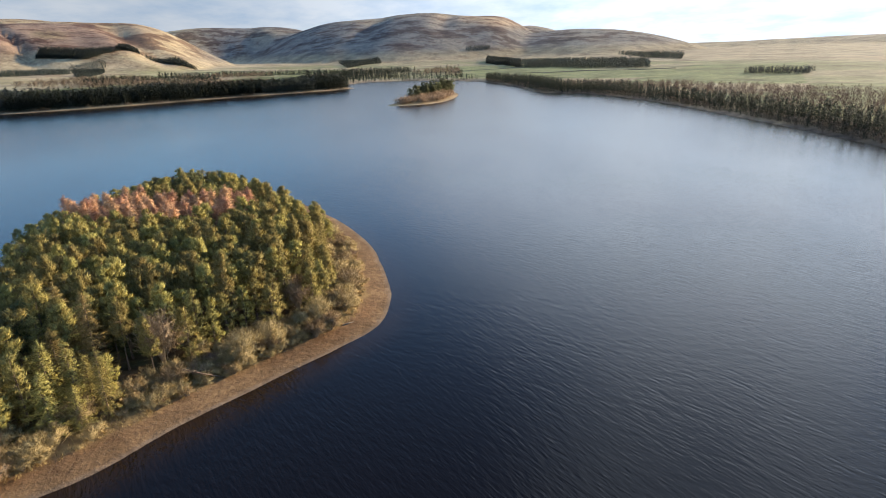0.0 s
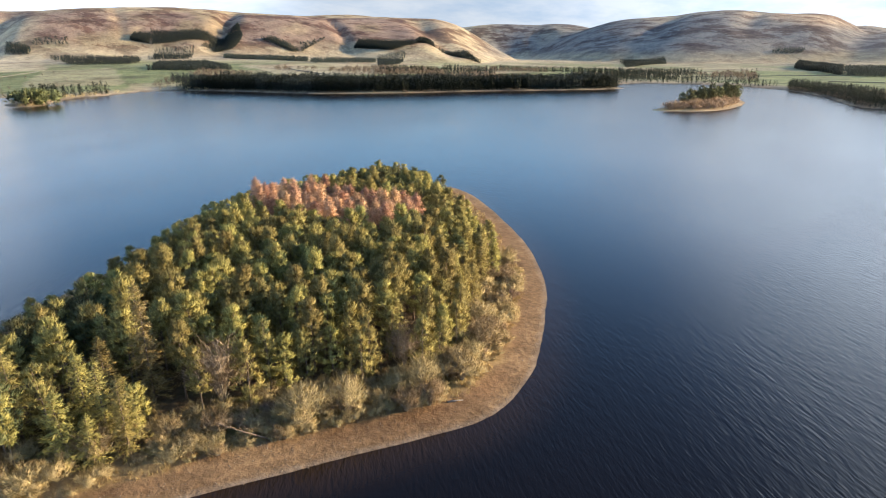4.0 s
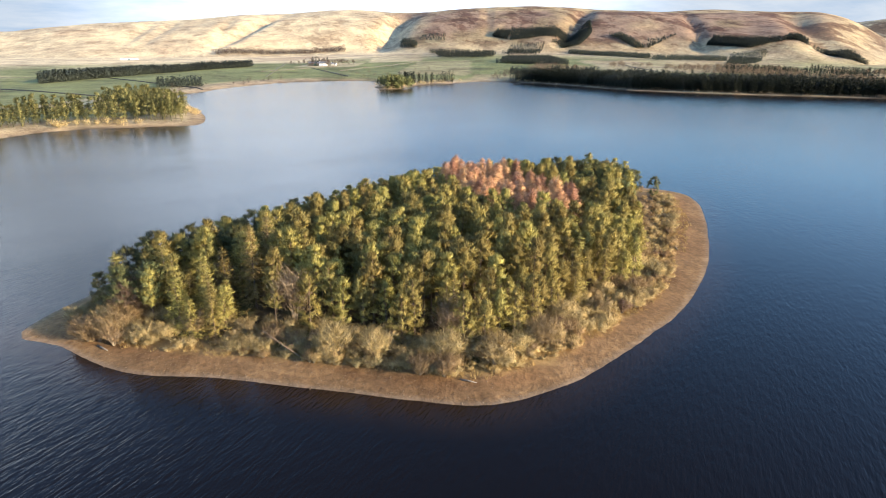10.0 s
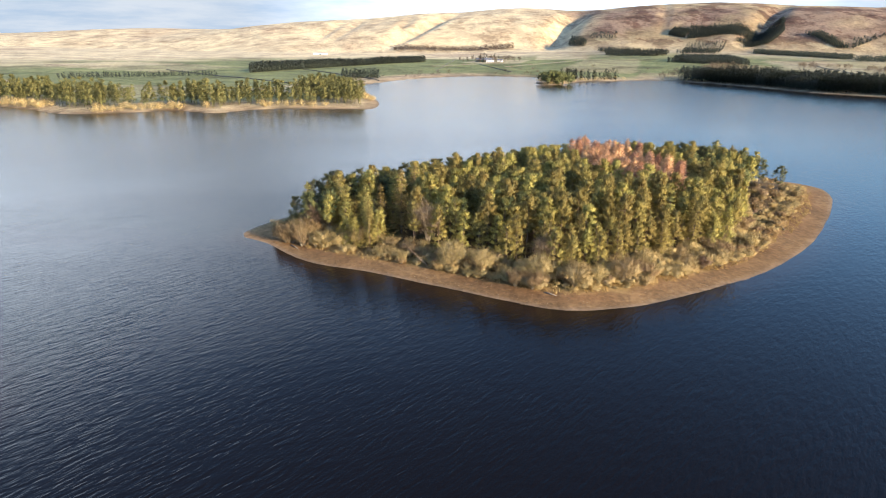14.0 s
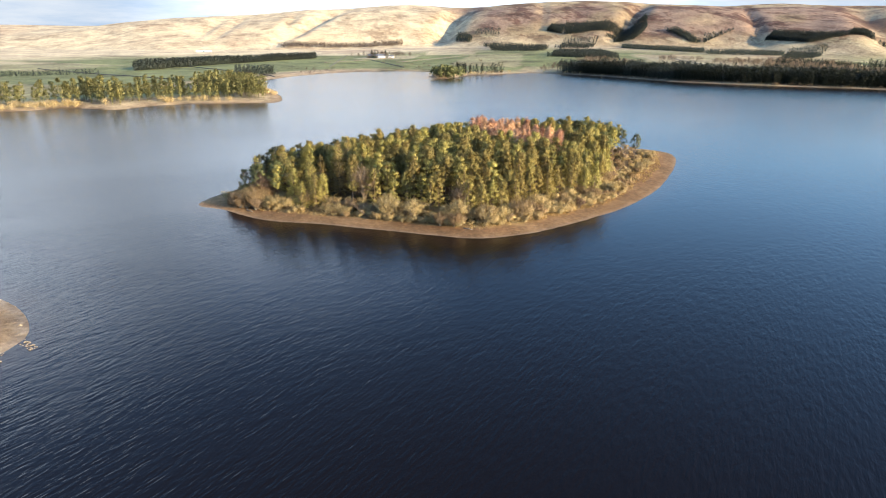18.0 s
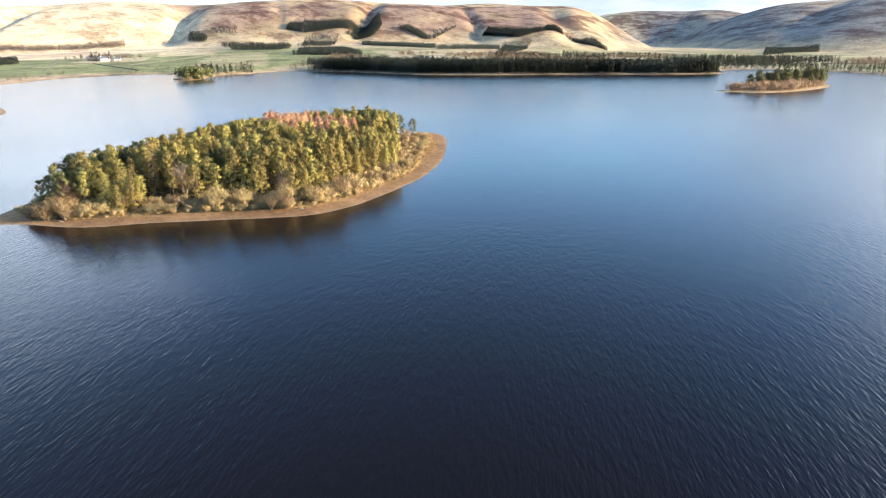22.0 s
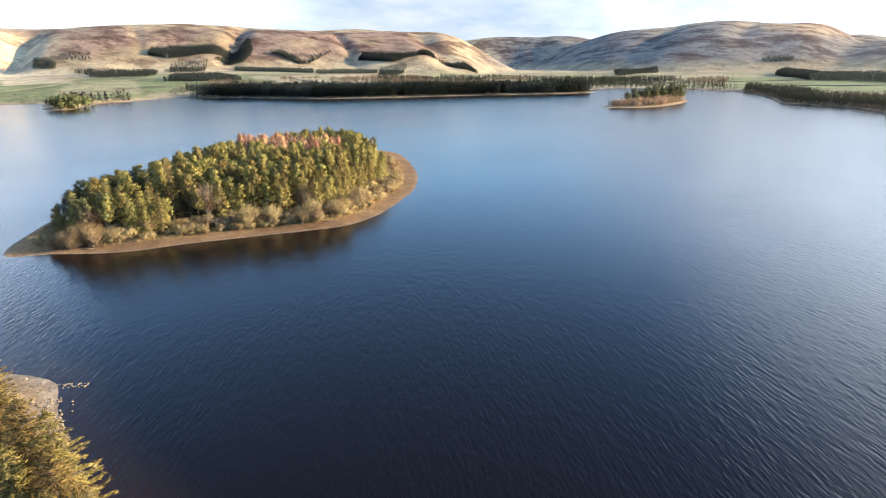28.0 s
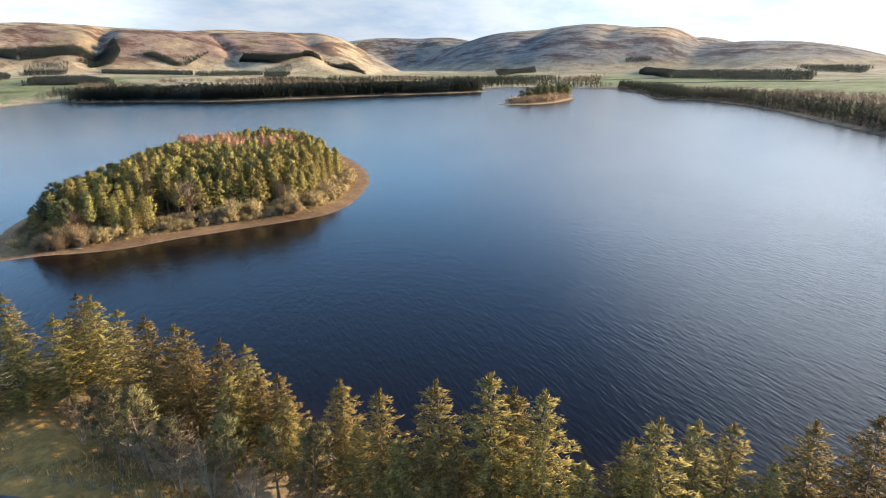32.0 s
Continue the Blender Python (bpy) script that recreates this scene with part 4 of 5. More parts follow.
ROUND_PINES = [make_pine(130 + k, height=h, crown_from=0.38, spread_r=2.9, clumps=60, per=46, flat=1.0, leaves=PINE_DARK, label="broad dark pine with a rounded crown", group="broad pines") for k, h in enumerate((11.5, 12.5))]
SPRUCES = [make_spruce(140 + k, height=h, spread_r=r, group="island spruces", per=10, width=0.1) for k, (h, r) in enumerate([(14.5, 3.1), (12.5, 3.0), (10.0, 2.8)])]
GOLDS = [make_spruce(150, name="golden_spruce", label="golden yellow spruce standing over the pines", group="golden spruces", leaves=GOLD, height=15.8, spread_r=3.6, whorls=17, per=10, width=0.1)]
LARCHES = [make_larch(160 + k, h) for k, h in enumerate((13.8, 12.8, 14.2))]
WILLOWS = [make_bush(170 + k, h, r, leaves=m) for k, (h, r, m) in enumerate([(2.6, 1.9, TWIG), (3.6, 2.1, SALLOW), (2.0, 1.7, TWIG), (4.6, 2.3, SALLOW), (3.0, 1.8, BIRCH)])]
OLD_WILLOWS = [make_bush(176 + k, h, 3.0, "willow_tree", "old spreading willow with bare pale branches", SALLOW, "old willows", 30, 13) for k, h in enumerate((6.2, 5.4))]
BIRCHES = [make_bush(180 + k, h, 2.2, "birch_tree", "leafless brown birch among the pines", BIRCH, "bare birches", 20, 18) for k, h in enumerate((7.0, 8.5))]
used = {k: set() for k in "pine edge round spruce gold larch willow old birch".split()}

pine_spots = []
step = 3.75
for gyi in range(int((236 - 44) / step)):
    for gxi in range(int((-8 + 124) / step)):
        x = -124 + (gxi + (gyi % 2) * 0.5) * step + rng.uniform(-1.5, 1.5)
        y = 44 + gyi * step + rng.uniform(-1.5, 1.5)
        z, d = island_at(x, y)
        sea_side = smooth(-78, -60, x)          # the sunny shore keeps a wide strip of scrub
        east = float(smooth(158, 182, y)) * float(smooth(-92, -80, x))
        ragged = fbm(np.array([x]), np.array([y]), 22, 2, 61)[0]
        lee = float(smooth(-68, -86, x)) * float(smooth(150, 112, y))
        if d < 10.0 + 2.5 * float(sea_side) + 8.5 * east + 7.0 * lee + 2.0 * ragged - (3.5 if -54 < x < -36 and y < 78 else 0) or y < 57:
            continue
        if y > 200 and x > -88 - (y - 200) * 0.3:
            continue
        pick = rng.uniform()
        lx, ly = (x + 78) / 29, (y - 154 + 0.1 * (x + 78)) / 13
        if lx * lx + ly * ly < 1:
            if pick < 0.92:
                settle(LARCHES, used["larch"], x, y, z - 0.1, rng, rng.uniform(0.95, 1.14))
            continue
        hx, hy = (x + 62) / 10, (y - 150) / 7
        if hx * hx + hy * hy < 1 and pick < 0.65:
            continue
        if min((x + 55) ** 2 + (y - 83) ** 2, (x + 63) ** 2 + (y - 88) ** 2) < 11:
            continue
        tallness = 0.80 + 0.24 * float(smooth(9, 26, d)) - 0.26 * lee * float(smooth(38, 18, d)) + rng.uniform(-0.10, 0.08)
        if y < 66:
            tallness *= 0.86
        if y < 84 and x > -66 and pick < 0.5:
            settle(SPRUCES, used["spruce"], x, y, z - 0.1, rng, tallness)
        elif y < 90 and x < -68 and pick < 0.75:
            settle(ROUND_PINES, used["round"], x, y, z - 0.1, rng, tallness)
        elif pick < 0.045:
            settle(SPRUCES, used["spruce"], x, y, z - 0.1, rng, tallness)
        elif pick > 0.965:
            settle(BIRCHES, used["birch"], x, y, z - 0.1, rng, rng.uniform(0.9, 1.2))
        elif d < 18.5 and x > -72 and pick < 0.72:
            settle(EDGE_PINES, used["edge"], x, y, z - 0.1, rng, tallness)
        elif y > 178 and pick < 0.5:
            settle(ROUND_PINES, used["round"], x, y, z - 0.1, rng, tallness)
        else:
            pine_spots.append((-(x * 0.9 - y * 0.1), x, y, z, tallness))
pine_spots.sort()
for _, x, y, z, tallness in pine_spots[:290]:
    settle(PINES, used["pine"], x, y, z - 0.1, rng, tallness * rng.uniform(0.92, 1.04), tallness, rng.normal() * 1.5)
deep = []
for k in range(4):
    r2 = np.random.default_rng(190 + k)
    _, crown, hub = pine_parts(r2, 13.6, 0.4, 2.7, 44, 34, 0.62, 0.18, 0.62)
    deep.append(shaded(195 + k, crown, hub))
rest = [(x, y, z - 0.1, s, rng.uniform(0, 6.28)) for _, x, y, z, s in pine_spots[290:]]
if rest:
    scatter_mesh("pine_thicket", deep, rest, PINE, "close stand of pines on the island's far side", "wood")
    scatter_mesh("pine_stems", [stem_tris(12.5, 0.17)], rest, BARK, "close-set pine stems on the island's far side", "wood")
for x, y, s in [(-55, 83, 1.04), (-63, 88, 0.98)]:
    settle(GOLDS, used["gold"], x, y, island_at(x, y)[0] - 0.1, rng, s)
for x, y, s in [(-79, 206, 0.82), (-74, 209, 0.74), (-63, 62, 0.95), (-68, 67, 1.0), (-73, 72, 0.95), (-60, 66, 1.0), (-77, 78, 0.95)]:
    settle(ROUND_PINES, used["round"], x, y, island_at(x, y)[0] - 0.1, rng, s)
planted = 0
for tries in range(6000):
    x, y = rng.uniform(-124, -8), rng.uniform(42, 240)
    z, d = island_at(x, y)
    east = float(smooth(158, 182, y)) * float(smooth(-96, -84, x))
    if (-52 < x < -34 and y < 76 and rng.uniform() < 0.85) or (x < -65 and y < 60):
        continue
    if 6.0 + 2.0 * east < d < 12.8 + 9.5 * east + (8 if y < 60 else 0) + (14 if y > 203 and x > -95 else 0) and (x > -84 or y < 60 or rng.uniform() < 0.2):
        settle(WILLOWS, used["willow"], x, y, z - 0.1, rng, rng.uniform(0.3, 0.72) if east > 0.5 else rng.uniform(0.4, 1.05))
        planted += 1
    if planted >= 290:
        break
for x, y in [(-33, 90), (-23, 105), (-30, 95), (-20, 122), (-60, 56)]:
    settle(OLD_WILLOWS, used["old"], x, y, island_at(x, y)[0] - 0.1, rng, rng.uniform(0.7, 0.9))
tip_bushes = 0
for tries in range(900):
    x, y = rng.uniform(-66, -54), rng.uniform(50, 66)
    z, d = island_at(x, y)
    if 3.6 < d < 8.5 and tip_bushes < 30:
        settle(WILLOWS, used["willow"], x, y, z - 0.1, rng, rng.uniform(0.6, 1.15))
        tip_bushes += 1
bank = []
for k in range(3):
    pattern = [o for o in WILLOWS[k].children if o.name.startswith("spray")][0].data
    corners = np.zeros(len(pattern.vertices) * 3)
    pattern.vertices.foreach_get("co", corners)
    bank.append(shaded(198 + k, corners.reshape(-1, 3, 3)[::2].reshape(-1, 3)))
thick = []
for tries in range(16000):
    x, y = rng.uniform(-124, -8), rng.uniform(42, 240)
    z, d = island_at(x, y)
    if -52 < x < -34 and y < 76 and rng.uniform() < 0.85:
        continue
    if 6.3 + (2.2 if y > 168 else 0) < d < 15 and x > -84 and len(thick) < 900:
        thick.append((x, y, z - 0.15, (0.55 if y > 168 else 1.0) * rng.uniform(0.35, 0.95), rng.uniform(0, 6.28)))
scatter_mesh("bank_scrub", bank, thick, SALLOW, "low straw-coloured scrub at the foot of the pines", "scrub")

# ---------------------------------------------------------------- near shore
NEAR_SPRUCES = [make_spruce(200 + k, name="shore_spruce", label="tall sunlit spruce on the near bank", leaves=SHORE_SPRUCE, group="near shore spruces", height=h, spread_r=r, crown_from=f, whorls=15, arms=7, per=24, length=0.36, width=0.085, droop=0.02, level=0.3) for k, (h, r, f) in enumerate([(14.0, 4.9, 0.08), (13.2, 4.3, 0.16), (14.5, 5.1, 0.10)])]
THIN_PINES = [make_pine(210 + k, name="shore_pine", label="slender grey-green pine with a bare leaning stem", group="near shore pines", leaves=SHORE_PINE, height=h, crown_from=0.45, spread_r=2.3, clumps=60, per=50, length=0.42, width=0.07) for k, h in enumerate((10.0, 9.0))]
SAPLINGS = [make_bush(220 + k, h, 1.8, "bare_birch", "leafless pale birch under the spruces", BIRCH, "bare birches", 8, 7) for k, h in enumerate((7.0, 5.5))]
used.update(near=set(), thin=set(), sapling=set())
TALL = [(8.5, 0.5, 16.4), (10.7, 4.2, 16.7), (21.9, 1.2, 16.6), (28, 0.6, 17.3), (32.8, 0.4, 15), (38, -0.7, 12.2), (49.6, -4, 15.3), (55.2, -7.5, 16.3), (60.2, -7, 17.7), (64.8, -6.7, 18.3), (66.2, -3.9, 17.1), (69.2, -6.9, 17.5), (77.8, -6.8, 17.1), (81, -3.3, 15.2), (84, -1.5, 13.9), (90.3, 0.4, 14.5), (76, -4.5, 13.4)]
FILL = [(3.5, -1.5, 14.0), (-3, 3, 15), (0, -6, 15.5), (-9, -2, 13), (-14, -6, 12), (16, 3, 14.5), (25, 2.2, 14), (35.5, -2.5, 12.5), (35, 1.5, 13), (41, -1.5, 12.5), (43, -3.5, 12), (47, -6.5, 11), (52.5, -6.5, 12.5), (57.5, -9, 13), (62.5, -9.5, 14), (72.5, -7.5, 13.5), (87, -2.5, 12), (94, -1, 16), (97, -3.5, 14), (101, 0, 13), (5, 7, 14), (1, 8, 11)]
for x, y, top in TALL + FILL:
    z = ground_at(x, y)
    settle(NEAR_SPRUCES, used["near"], x, y, z - 0.1, rng, (top - z) / 14.0)
for x, y, top in [(25.2, -8.2, 12.6), (28.5, -7.9, 12.9), (43, -6.4, 11), (21, -6.5, 11.5), (32, -7.5, 10.5), (38.5, -6.6, 11.5), (48, -8, 11.8)]:
    z = ground_at(x, y)
    settle(THIN_PINES, used["thin"], x, y, z - 0.1, rng, (top - z) / 9.6, None, 4)
for x, y in [(33, -8.6), (36.5, -8.2), (30.5, -6), (41, -7.5), (46, -7.8), (17, -5.5), (51, -9.5), (58, -11), (23, -5)]:
    settle(SAPLINGS, used["sapling"], x, y, ground_at(x, y) - 0.1, rng, rng.uniform(0.7, 1.1))

# ---------------------------------------------------------------- far woods


def far_conifer(seed, height=14.0, spread_r=3.0, count=64, long=1.7, wide=1.0):
    r = np.random.default_rng(seed)
    t = r.uniform(0.08, 1, count)
    a, q = r.uniform(0, 6.283, count), spread_r * (1 - t) ** 0.75 * r.uniform(0.2, 0.8, count)
    c = np.stack([np.cos(a) * q, np.sin(a) * q, height * t - 0.6], 1)
    h = np.stack([np.cos(a) * 0.8, np.sin(a) * 0.8, np.full(count, 0.45)], 1)
    return np.concatenate([blades(r, c, h, 1, long, wide, 0.4), stem_tris(height * 0.9, 0.2)])


def far_round(seed, height=9.0, spread_r=3.2, count=72, slim=0.5, long=1.6):
    r = np.random.default_rng(seed)
    p = r.normal(size=(count, 3))
    p /= np.linalg.norm(p, axis=1, keepdims=True)
    p *= r.uniform(0.35, 1.0, (count, 1))
    c = np.stack([p[:, 0] * spread_r, p[:, 1] * spread_r, height * 0.58 + p[:, 2] * height * 0.4], 1)
    return np.concatenate([blades(r, c, p * 0.8 + np.array((0, 0, 0.4)), 1, long, slim, 0.5), stem_tris(height * 0.8, 0.18)])


PLAIN_CONIFERS = [shaded(366 + k, far_conifer(360 + k, 14.0, 3.2, 44, 2.0, 1.3)) for k in range(6)]
FINE_CONIFERS = [shaded(375 + k, far_conifer(370 + k, 14.0, 3.2, 170, 1.1, 0.42)) for k in range(5)]
POINT_PINES = [shaded(395 + k, np.concatenate([pine_parts(np.random.default_rng(390 + k), 13.0, 0.22, 2.4, 22, 18, 1.0, 0.34, 0.8)[1], stem_tris(12.0, 0.18)])) for k in range(5)]
CONIFERS, ROUNDS, BARES = [shaded(306 + k, far_conifer(300 + k)) for k in range(6)], [shaded(314 + k, far_round(310 + k, 10, 3.0, 80, 0.9)) for k in range(4)], [shaded(324 + k, far_round(320 + k, 9, 3.2, 90, 0.28, 1.5)) for k in range(4)]
DENSE_CONIFERS = [shaded(386 + k, far_conifer(380 + k, 15.0, 3.0, 84, 1.6, 0.75)) for k in range(6)]
SCRUBS = [shaded(333 + k, far_round(330 + k, 3.6, 2.4, 60, 0.3, 1.1)) for k in range(4)]
FINE_SCRUBS = [shaded(339 + k, far_round(335 + k, 3.4, 2.4, 190, 0.2, 0.8)) for k in range(4)]


def points_where(x0, y0, x1, y1, gap, keep, rng):
    """Jittered grid points in the box that keep(x, y, distance from the water) accepts."""
    x, y = np.meshgrid(np.arange(x0, x1, gap), np.arange(y0, y1, gap))
    x, y = x.ravel() + rng.uniform(-0.45, 0.45, x.size) * gap, y.ravel() + rng.uniform(-0.45, 0.45, x.size) * gap
    d = lake_distance(x, y)
    ok = keep(x, y, d)
    x, y, d = x[ok], y[ok], d[ok]
    return x, y, land_height(x, y, d)


def plant_wood(name, patterns, xyz, mat, label, size, rng, category="wood", vary=0.22):
    x, y, z = xyz
    places = [(a, b, c - 0.2, size * (1 + vary * rng.uniform(-1, 1)), rng.uniform(0, 6.28)) for a, b, c in zip(x, y, z)]
    return scatter_mesh(name, patterns, places, mat, label, category) if places else None


fr = np.random.default_rng(77)
# near-black needles: the far woods' backlit shade is put into the colour
FAR_PINE = foliage_material("far_conifer_needles_shaded", (0.012, 0.016, 0.010), (0.027, 0.031, 0.019), 0.1)
POINT_PINE = foliage_material("point_pine_needles", (0.040, 0.048, 0.018), (0.23, 0.195, 0.075), 0.1)
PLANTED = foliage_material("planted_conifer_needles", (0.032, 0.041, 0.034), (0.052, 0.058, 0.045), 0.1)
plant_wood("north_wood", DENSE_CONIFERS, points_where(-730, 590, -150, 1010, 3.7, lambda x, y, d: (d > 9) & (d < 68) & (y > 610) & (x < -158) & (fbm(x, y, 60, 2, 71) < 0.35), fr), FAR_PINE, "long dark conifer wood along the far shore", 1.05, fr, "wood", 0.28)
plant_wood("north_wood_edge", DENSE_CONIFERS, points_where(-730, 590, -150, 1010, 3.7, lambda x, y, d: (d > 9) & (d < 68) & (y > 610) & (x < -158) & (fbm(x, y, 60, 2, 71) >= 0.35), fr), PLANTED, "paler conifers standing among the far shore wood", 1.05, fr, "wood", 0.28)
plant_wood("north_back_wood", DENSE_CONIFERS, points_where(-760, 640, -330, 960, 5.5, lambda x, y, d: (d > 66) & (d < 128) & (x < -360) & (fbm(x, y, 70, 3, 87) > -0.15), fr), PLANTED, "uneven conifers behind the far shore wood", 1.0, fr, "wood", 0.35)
plant_wood("north_back_birches", BARES, points_where(-760, 640, -330, 960, 9, lambda x, y, d: (d > 60) & (d < 150) & (x < -380) & (fbm(x, y, 70, 3, 87) < 0.1), fr), FAR_BIRCH, "bare brown trees behind the far shore wood", 1.15, fr)
plant_wood("north_scrub", SCRUBS, points_where(-760, 560, -150, 1010, 7, lambda x, y, d: (d > 3.5) & (d < 10) & (fbm(x, y, 45, 2, 72) > 0.05), fr), FAR_BIRCH, "brown scrub below the far conifer wood", 1.0, fr, "scrub")
plant_wood("valley_wood", BARES + ROUNDS, points_where(-950, 720, 20, 1500, 12, lambda x, y, d: (d > 66) & (d < 520) & (fbm(x, y, 170, 3, 73) > 0.42), fr), FAR_BIRCH, "scattered bare trees in the fields beyond the wood", 1.0, fr)
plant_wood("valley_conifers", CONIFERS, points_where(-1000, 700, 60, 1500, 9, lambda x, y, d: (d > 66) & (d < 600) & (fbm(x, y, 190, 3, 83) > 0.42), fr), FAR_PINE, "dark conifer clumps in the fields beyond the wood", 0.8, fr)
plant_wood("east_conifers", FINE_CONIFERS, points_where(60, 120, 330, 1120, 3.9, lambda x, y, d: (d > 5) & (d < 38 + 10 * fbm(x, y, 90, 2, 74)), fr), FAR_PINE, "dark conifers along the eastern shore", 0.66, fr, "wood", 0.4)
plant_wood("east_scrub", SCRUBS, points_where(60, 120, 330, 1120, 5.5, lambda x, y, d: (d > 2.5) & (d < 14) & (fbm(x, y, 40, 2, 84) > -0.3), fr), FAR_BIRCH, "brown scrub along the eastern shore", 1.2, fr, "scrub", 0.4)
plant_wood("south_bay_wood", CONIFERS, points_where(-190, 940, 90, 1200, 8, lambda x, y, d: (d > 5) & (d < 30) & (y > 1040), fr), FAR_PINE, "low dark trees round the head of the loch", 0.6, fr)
plant_wood("east_birches", BARES, points_where(90, 100, 560, 800, 8.5, lambda x, y, d: (d > 36) & (d < 270 - 0.22 * y) & (fbm(x, y, 110, 3, 75) > -0.5), fr), FAR_BIRCH, "bare brown birch wood behind the eastern conifers", 0.9, fr)
plant_wood("point_wood", POINT_PINES, points_where(-520, -350, -340, 135, 5.4, lambda x, y, d: (d > 13) & (d < 52) & (y < 128) & (fbm(x, y, 40, 2, 76) > -0.55), fr), POINT_PINE, "sunlit pine wood on the low point", 1.02, fr, "wood", 0.3)
plant_wood("point_scrub", FINE_SCRUBS, points_where(-520, -350, -340, 140, 5.0, lambda x, y, d: (d > 3) & (d < 14) & (fbm(x, y, 26, 2, 77) > -0.05), fr), TWIG, "straw-coloured willow scrub along the low point", 1.25, fr, "scrub")
plant_wood("spit_wood", ROUNDS, points_where(-720, 355, -620, 440, 5.5, lambda x, y, d: (d > 5) & (x > -666) & (y < 425), fr), PINE_DARK, "rounded clump of dark pines on a spit", 1.25, fr)
knoll = np.clip(fr.normal(size=(2, 80)), -1.9, 1.9) * np.array([[10.0], [9.0]])
plant_wood("spit_knoll_wood", ROUNDS, (-652 + knoll[0], 396 + knoll[1], np.maximum(0.5, land_height(-652 + knoll[0], 396 + knoll[1]))), PINE_DARK, "domed clump of pines at the end of the spit", 1.45, fr, "wood", 0.12)
plant_wood("spit_scrub", SCRUBS, points_where(-800, 350, -615, 650, 9, lambda x, y, d: (d > 1.5) & (d < 16) & (fbm(x, y, 30, 2, 78) > -0.1), fr), TWIG, "straw-coloured scrub along the far spit", 1.2, fr, "scrub")
plant_wood("spit_pines", CONIFERS, points_where(-770, 455, -715, 560, 6.5, lambda x, y, d: (d > 10) & (d < 26) & (y < 535), fr), FAR_PINE, "short row of dark conifers behind the spit", 0.95, fr)
plant_wood("west_scrub", SCRUBS + BARES, points_where(-930, 100, -540, 470, 17, lambda x, y, d: (d > 4) & (d < 40) & (fbm(x, y, 60, 2, 79) > 0.1), fr), FAR_BIRCH, "brown thorn scrub along the western shore", 0.8, fr, "scrub")

# dark plantations: four corners on the ground, near edge first, then height and spacing of the trees
WOODS_HILLSIDE = [(-1611, 1264, -1475, 1460, -1490, 1500, -1668, 1312, 12, 3.7), (-1684, 1254, -1621, 1273, -1658, 1306, -1700, 1276, 12, 3.7), (-1475, 1300, -1417, 1413, -1463, 1480, -1546, 1492, 12, 3.7), (-1301, 1527, -1285, 1556, -1407, 1565, -1420, 1530, 12, 3.7), (-1174, 1693, -1030, 1699, -1012, 1775, -1187, 1722, 12, 3.7), (-835, 1817, -780, 1850, -872, 1905, -968, 1842, 12, 3.7), (-1011, 1818, -960, 1860, -985, 1900, -1016, 1845, 12, 3.7), (-1795, 955, -1747, 993, -1767, 1008, -1850, 990, 12, 3.7)]
WOODS_PLAIN = [(-1378, 1078, -1318, 1152, -1490, 1323, -1561, 1240, 9, 7), (-1345, 855, -1258, 959, -1380, 1060, -1640, 982, 12, 6), (-1087, 852, -939, 952, -1139, 1057, -1200, 970, 11, 6), (-824, 695, -794, 731, -848, 796, -896, 758, 8, 5), (-1335, 1286, -1043, 1299, -1110, 1390, -1400, 1350, 10, 6), (-991, 1245, -909, 1433, -980, 1530, -1070, 1340, 10, 6.5), (-767, 1209, -869, 1476, -985, 1715, -1050, 1640, 8, 9)]
WOODS_WEST = [(-837, 2, -1072, 149, -1130, 160, -880, 0, 13, 4.6), (-1072, 149, -1281, 370, -1330, 372, -1120, 150, 12, 4.6), (-727, 124, -736, 176, -765, 178, -757, 126, 11, 4.5), (-667, -200, -778, -32, -800, -34, -690, -205, 6, 4.5)]
WOODS_SOUTH = [(-312, 1790, -270, 2300, -300, 2440, -440, 2330, 13, 8), (100, 1850, 160, 1430, 200, 1800, 130, 2300, 13, 9), (160, 1430, 390, 1200, 480, 1500, 200, 1800, 13, 9), (55, 2540, 165, 2600, 165, 2650, 53, 2600, 11, 7), (542, 1735, 592, 1589, 720, 1900, 640, 2400, 13, 10), (422, 882, 482, 825, 530, 890, 455, 940, 8, 6)]
WOODS_BARE = [(-1964, 371, -1894, 803, -1930, 815, -2000, 380, 13, 6), (-862, 977, -825, 984, -860, 1030, -900, 1020, 9, 8), (-768, 615, -761, 651, -850, 735, -880, 720, 7, 10)]
WOODS_MIXED = [(-1278, 1554, -1287, 1595, -1285, 1714, -1325, 1600, 7, 7), (-1801, 1029, -1732, 1096, -1789, 1140, -1847, 1073, 7, 10)]
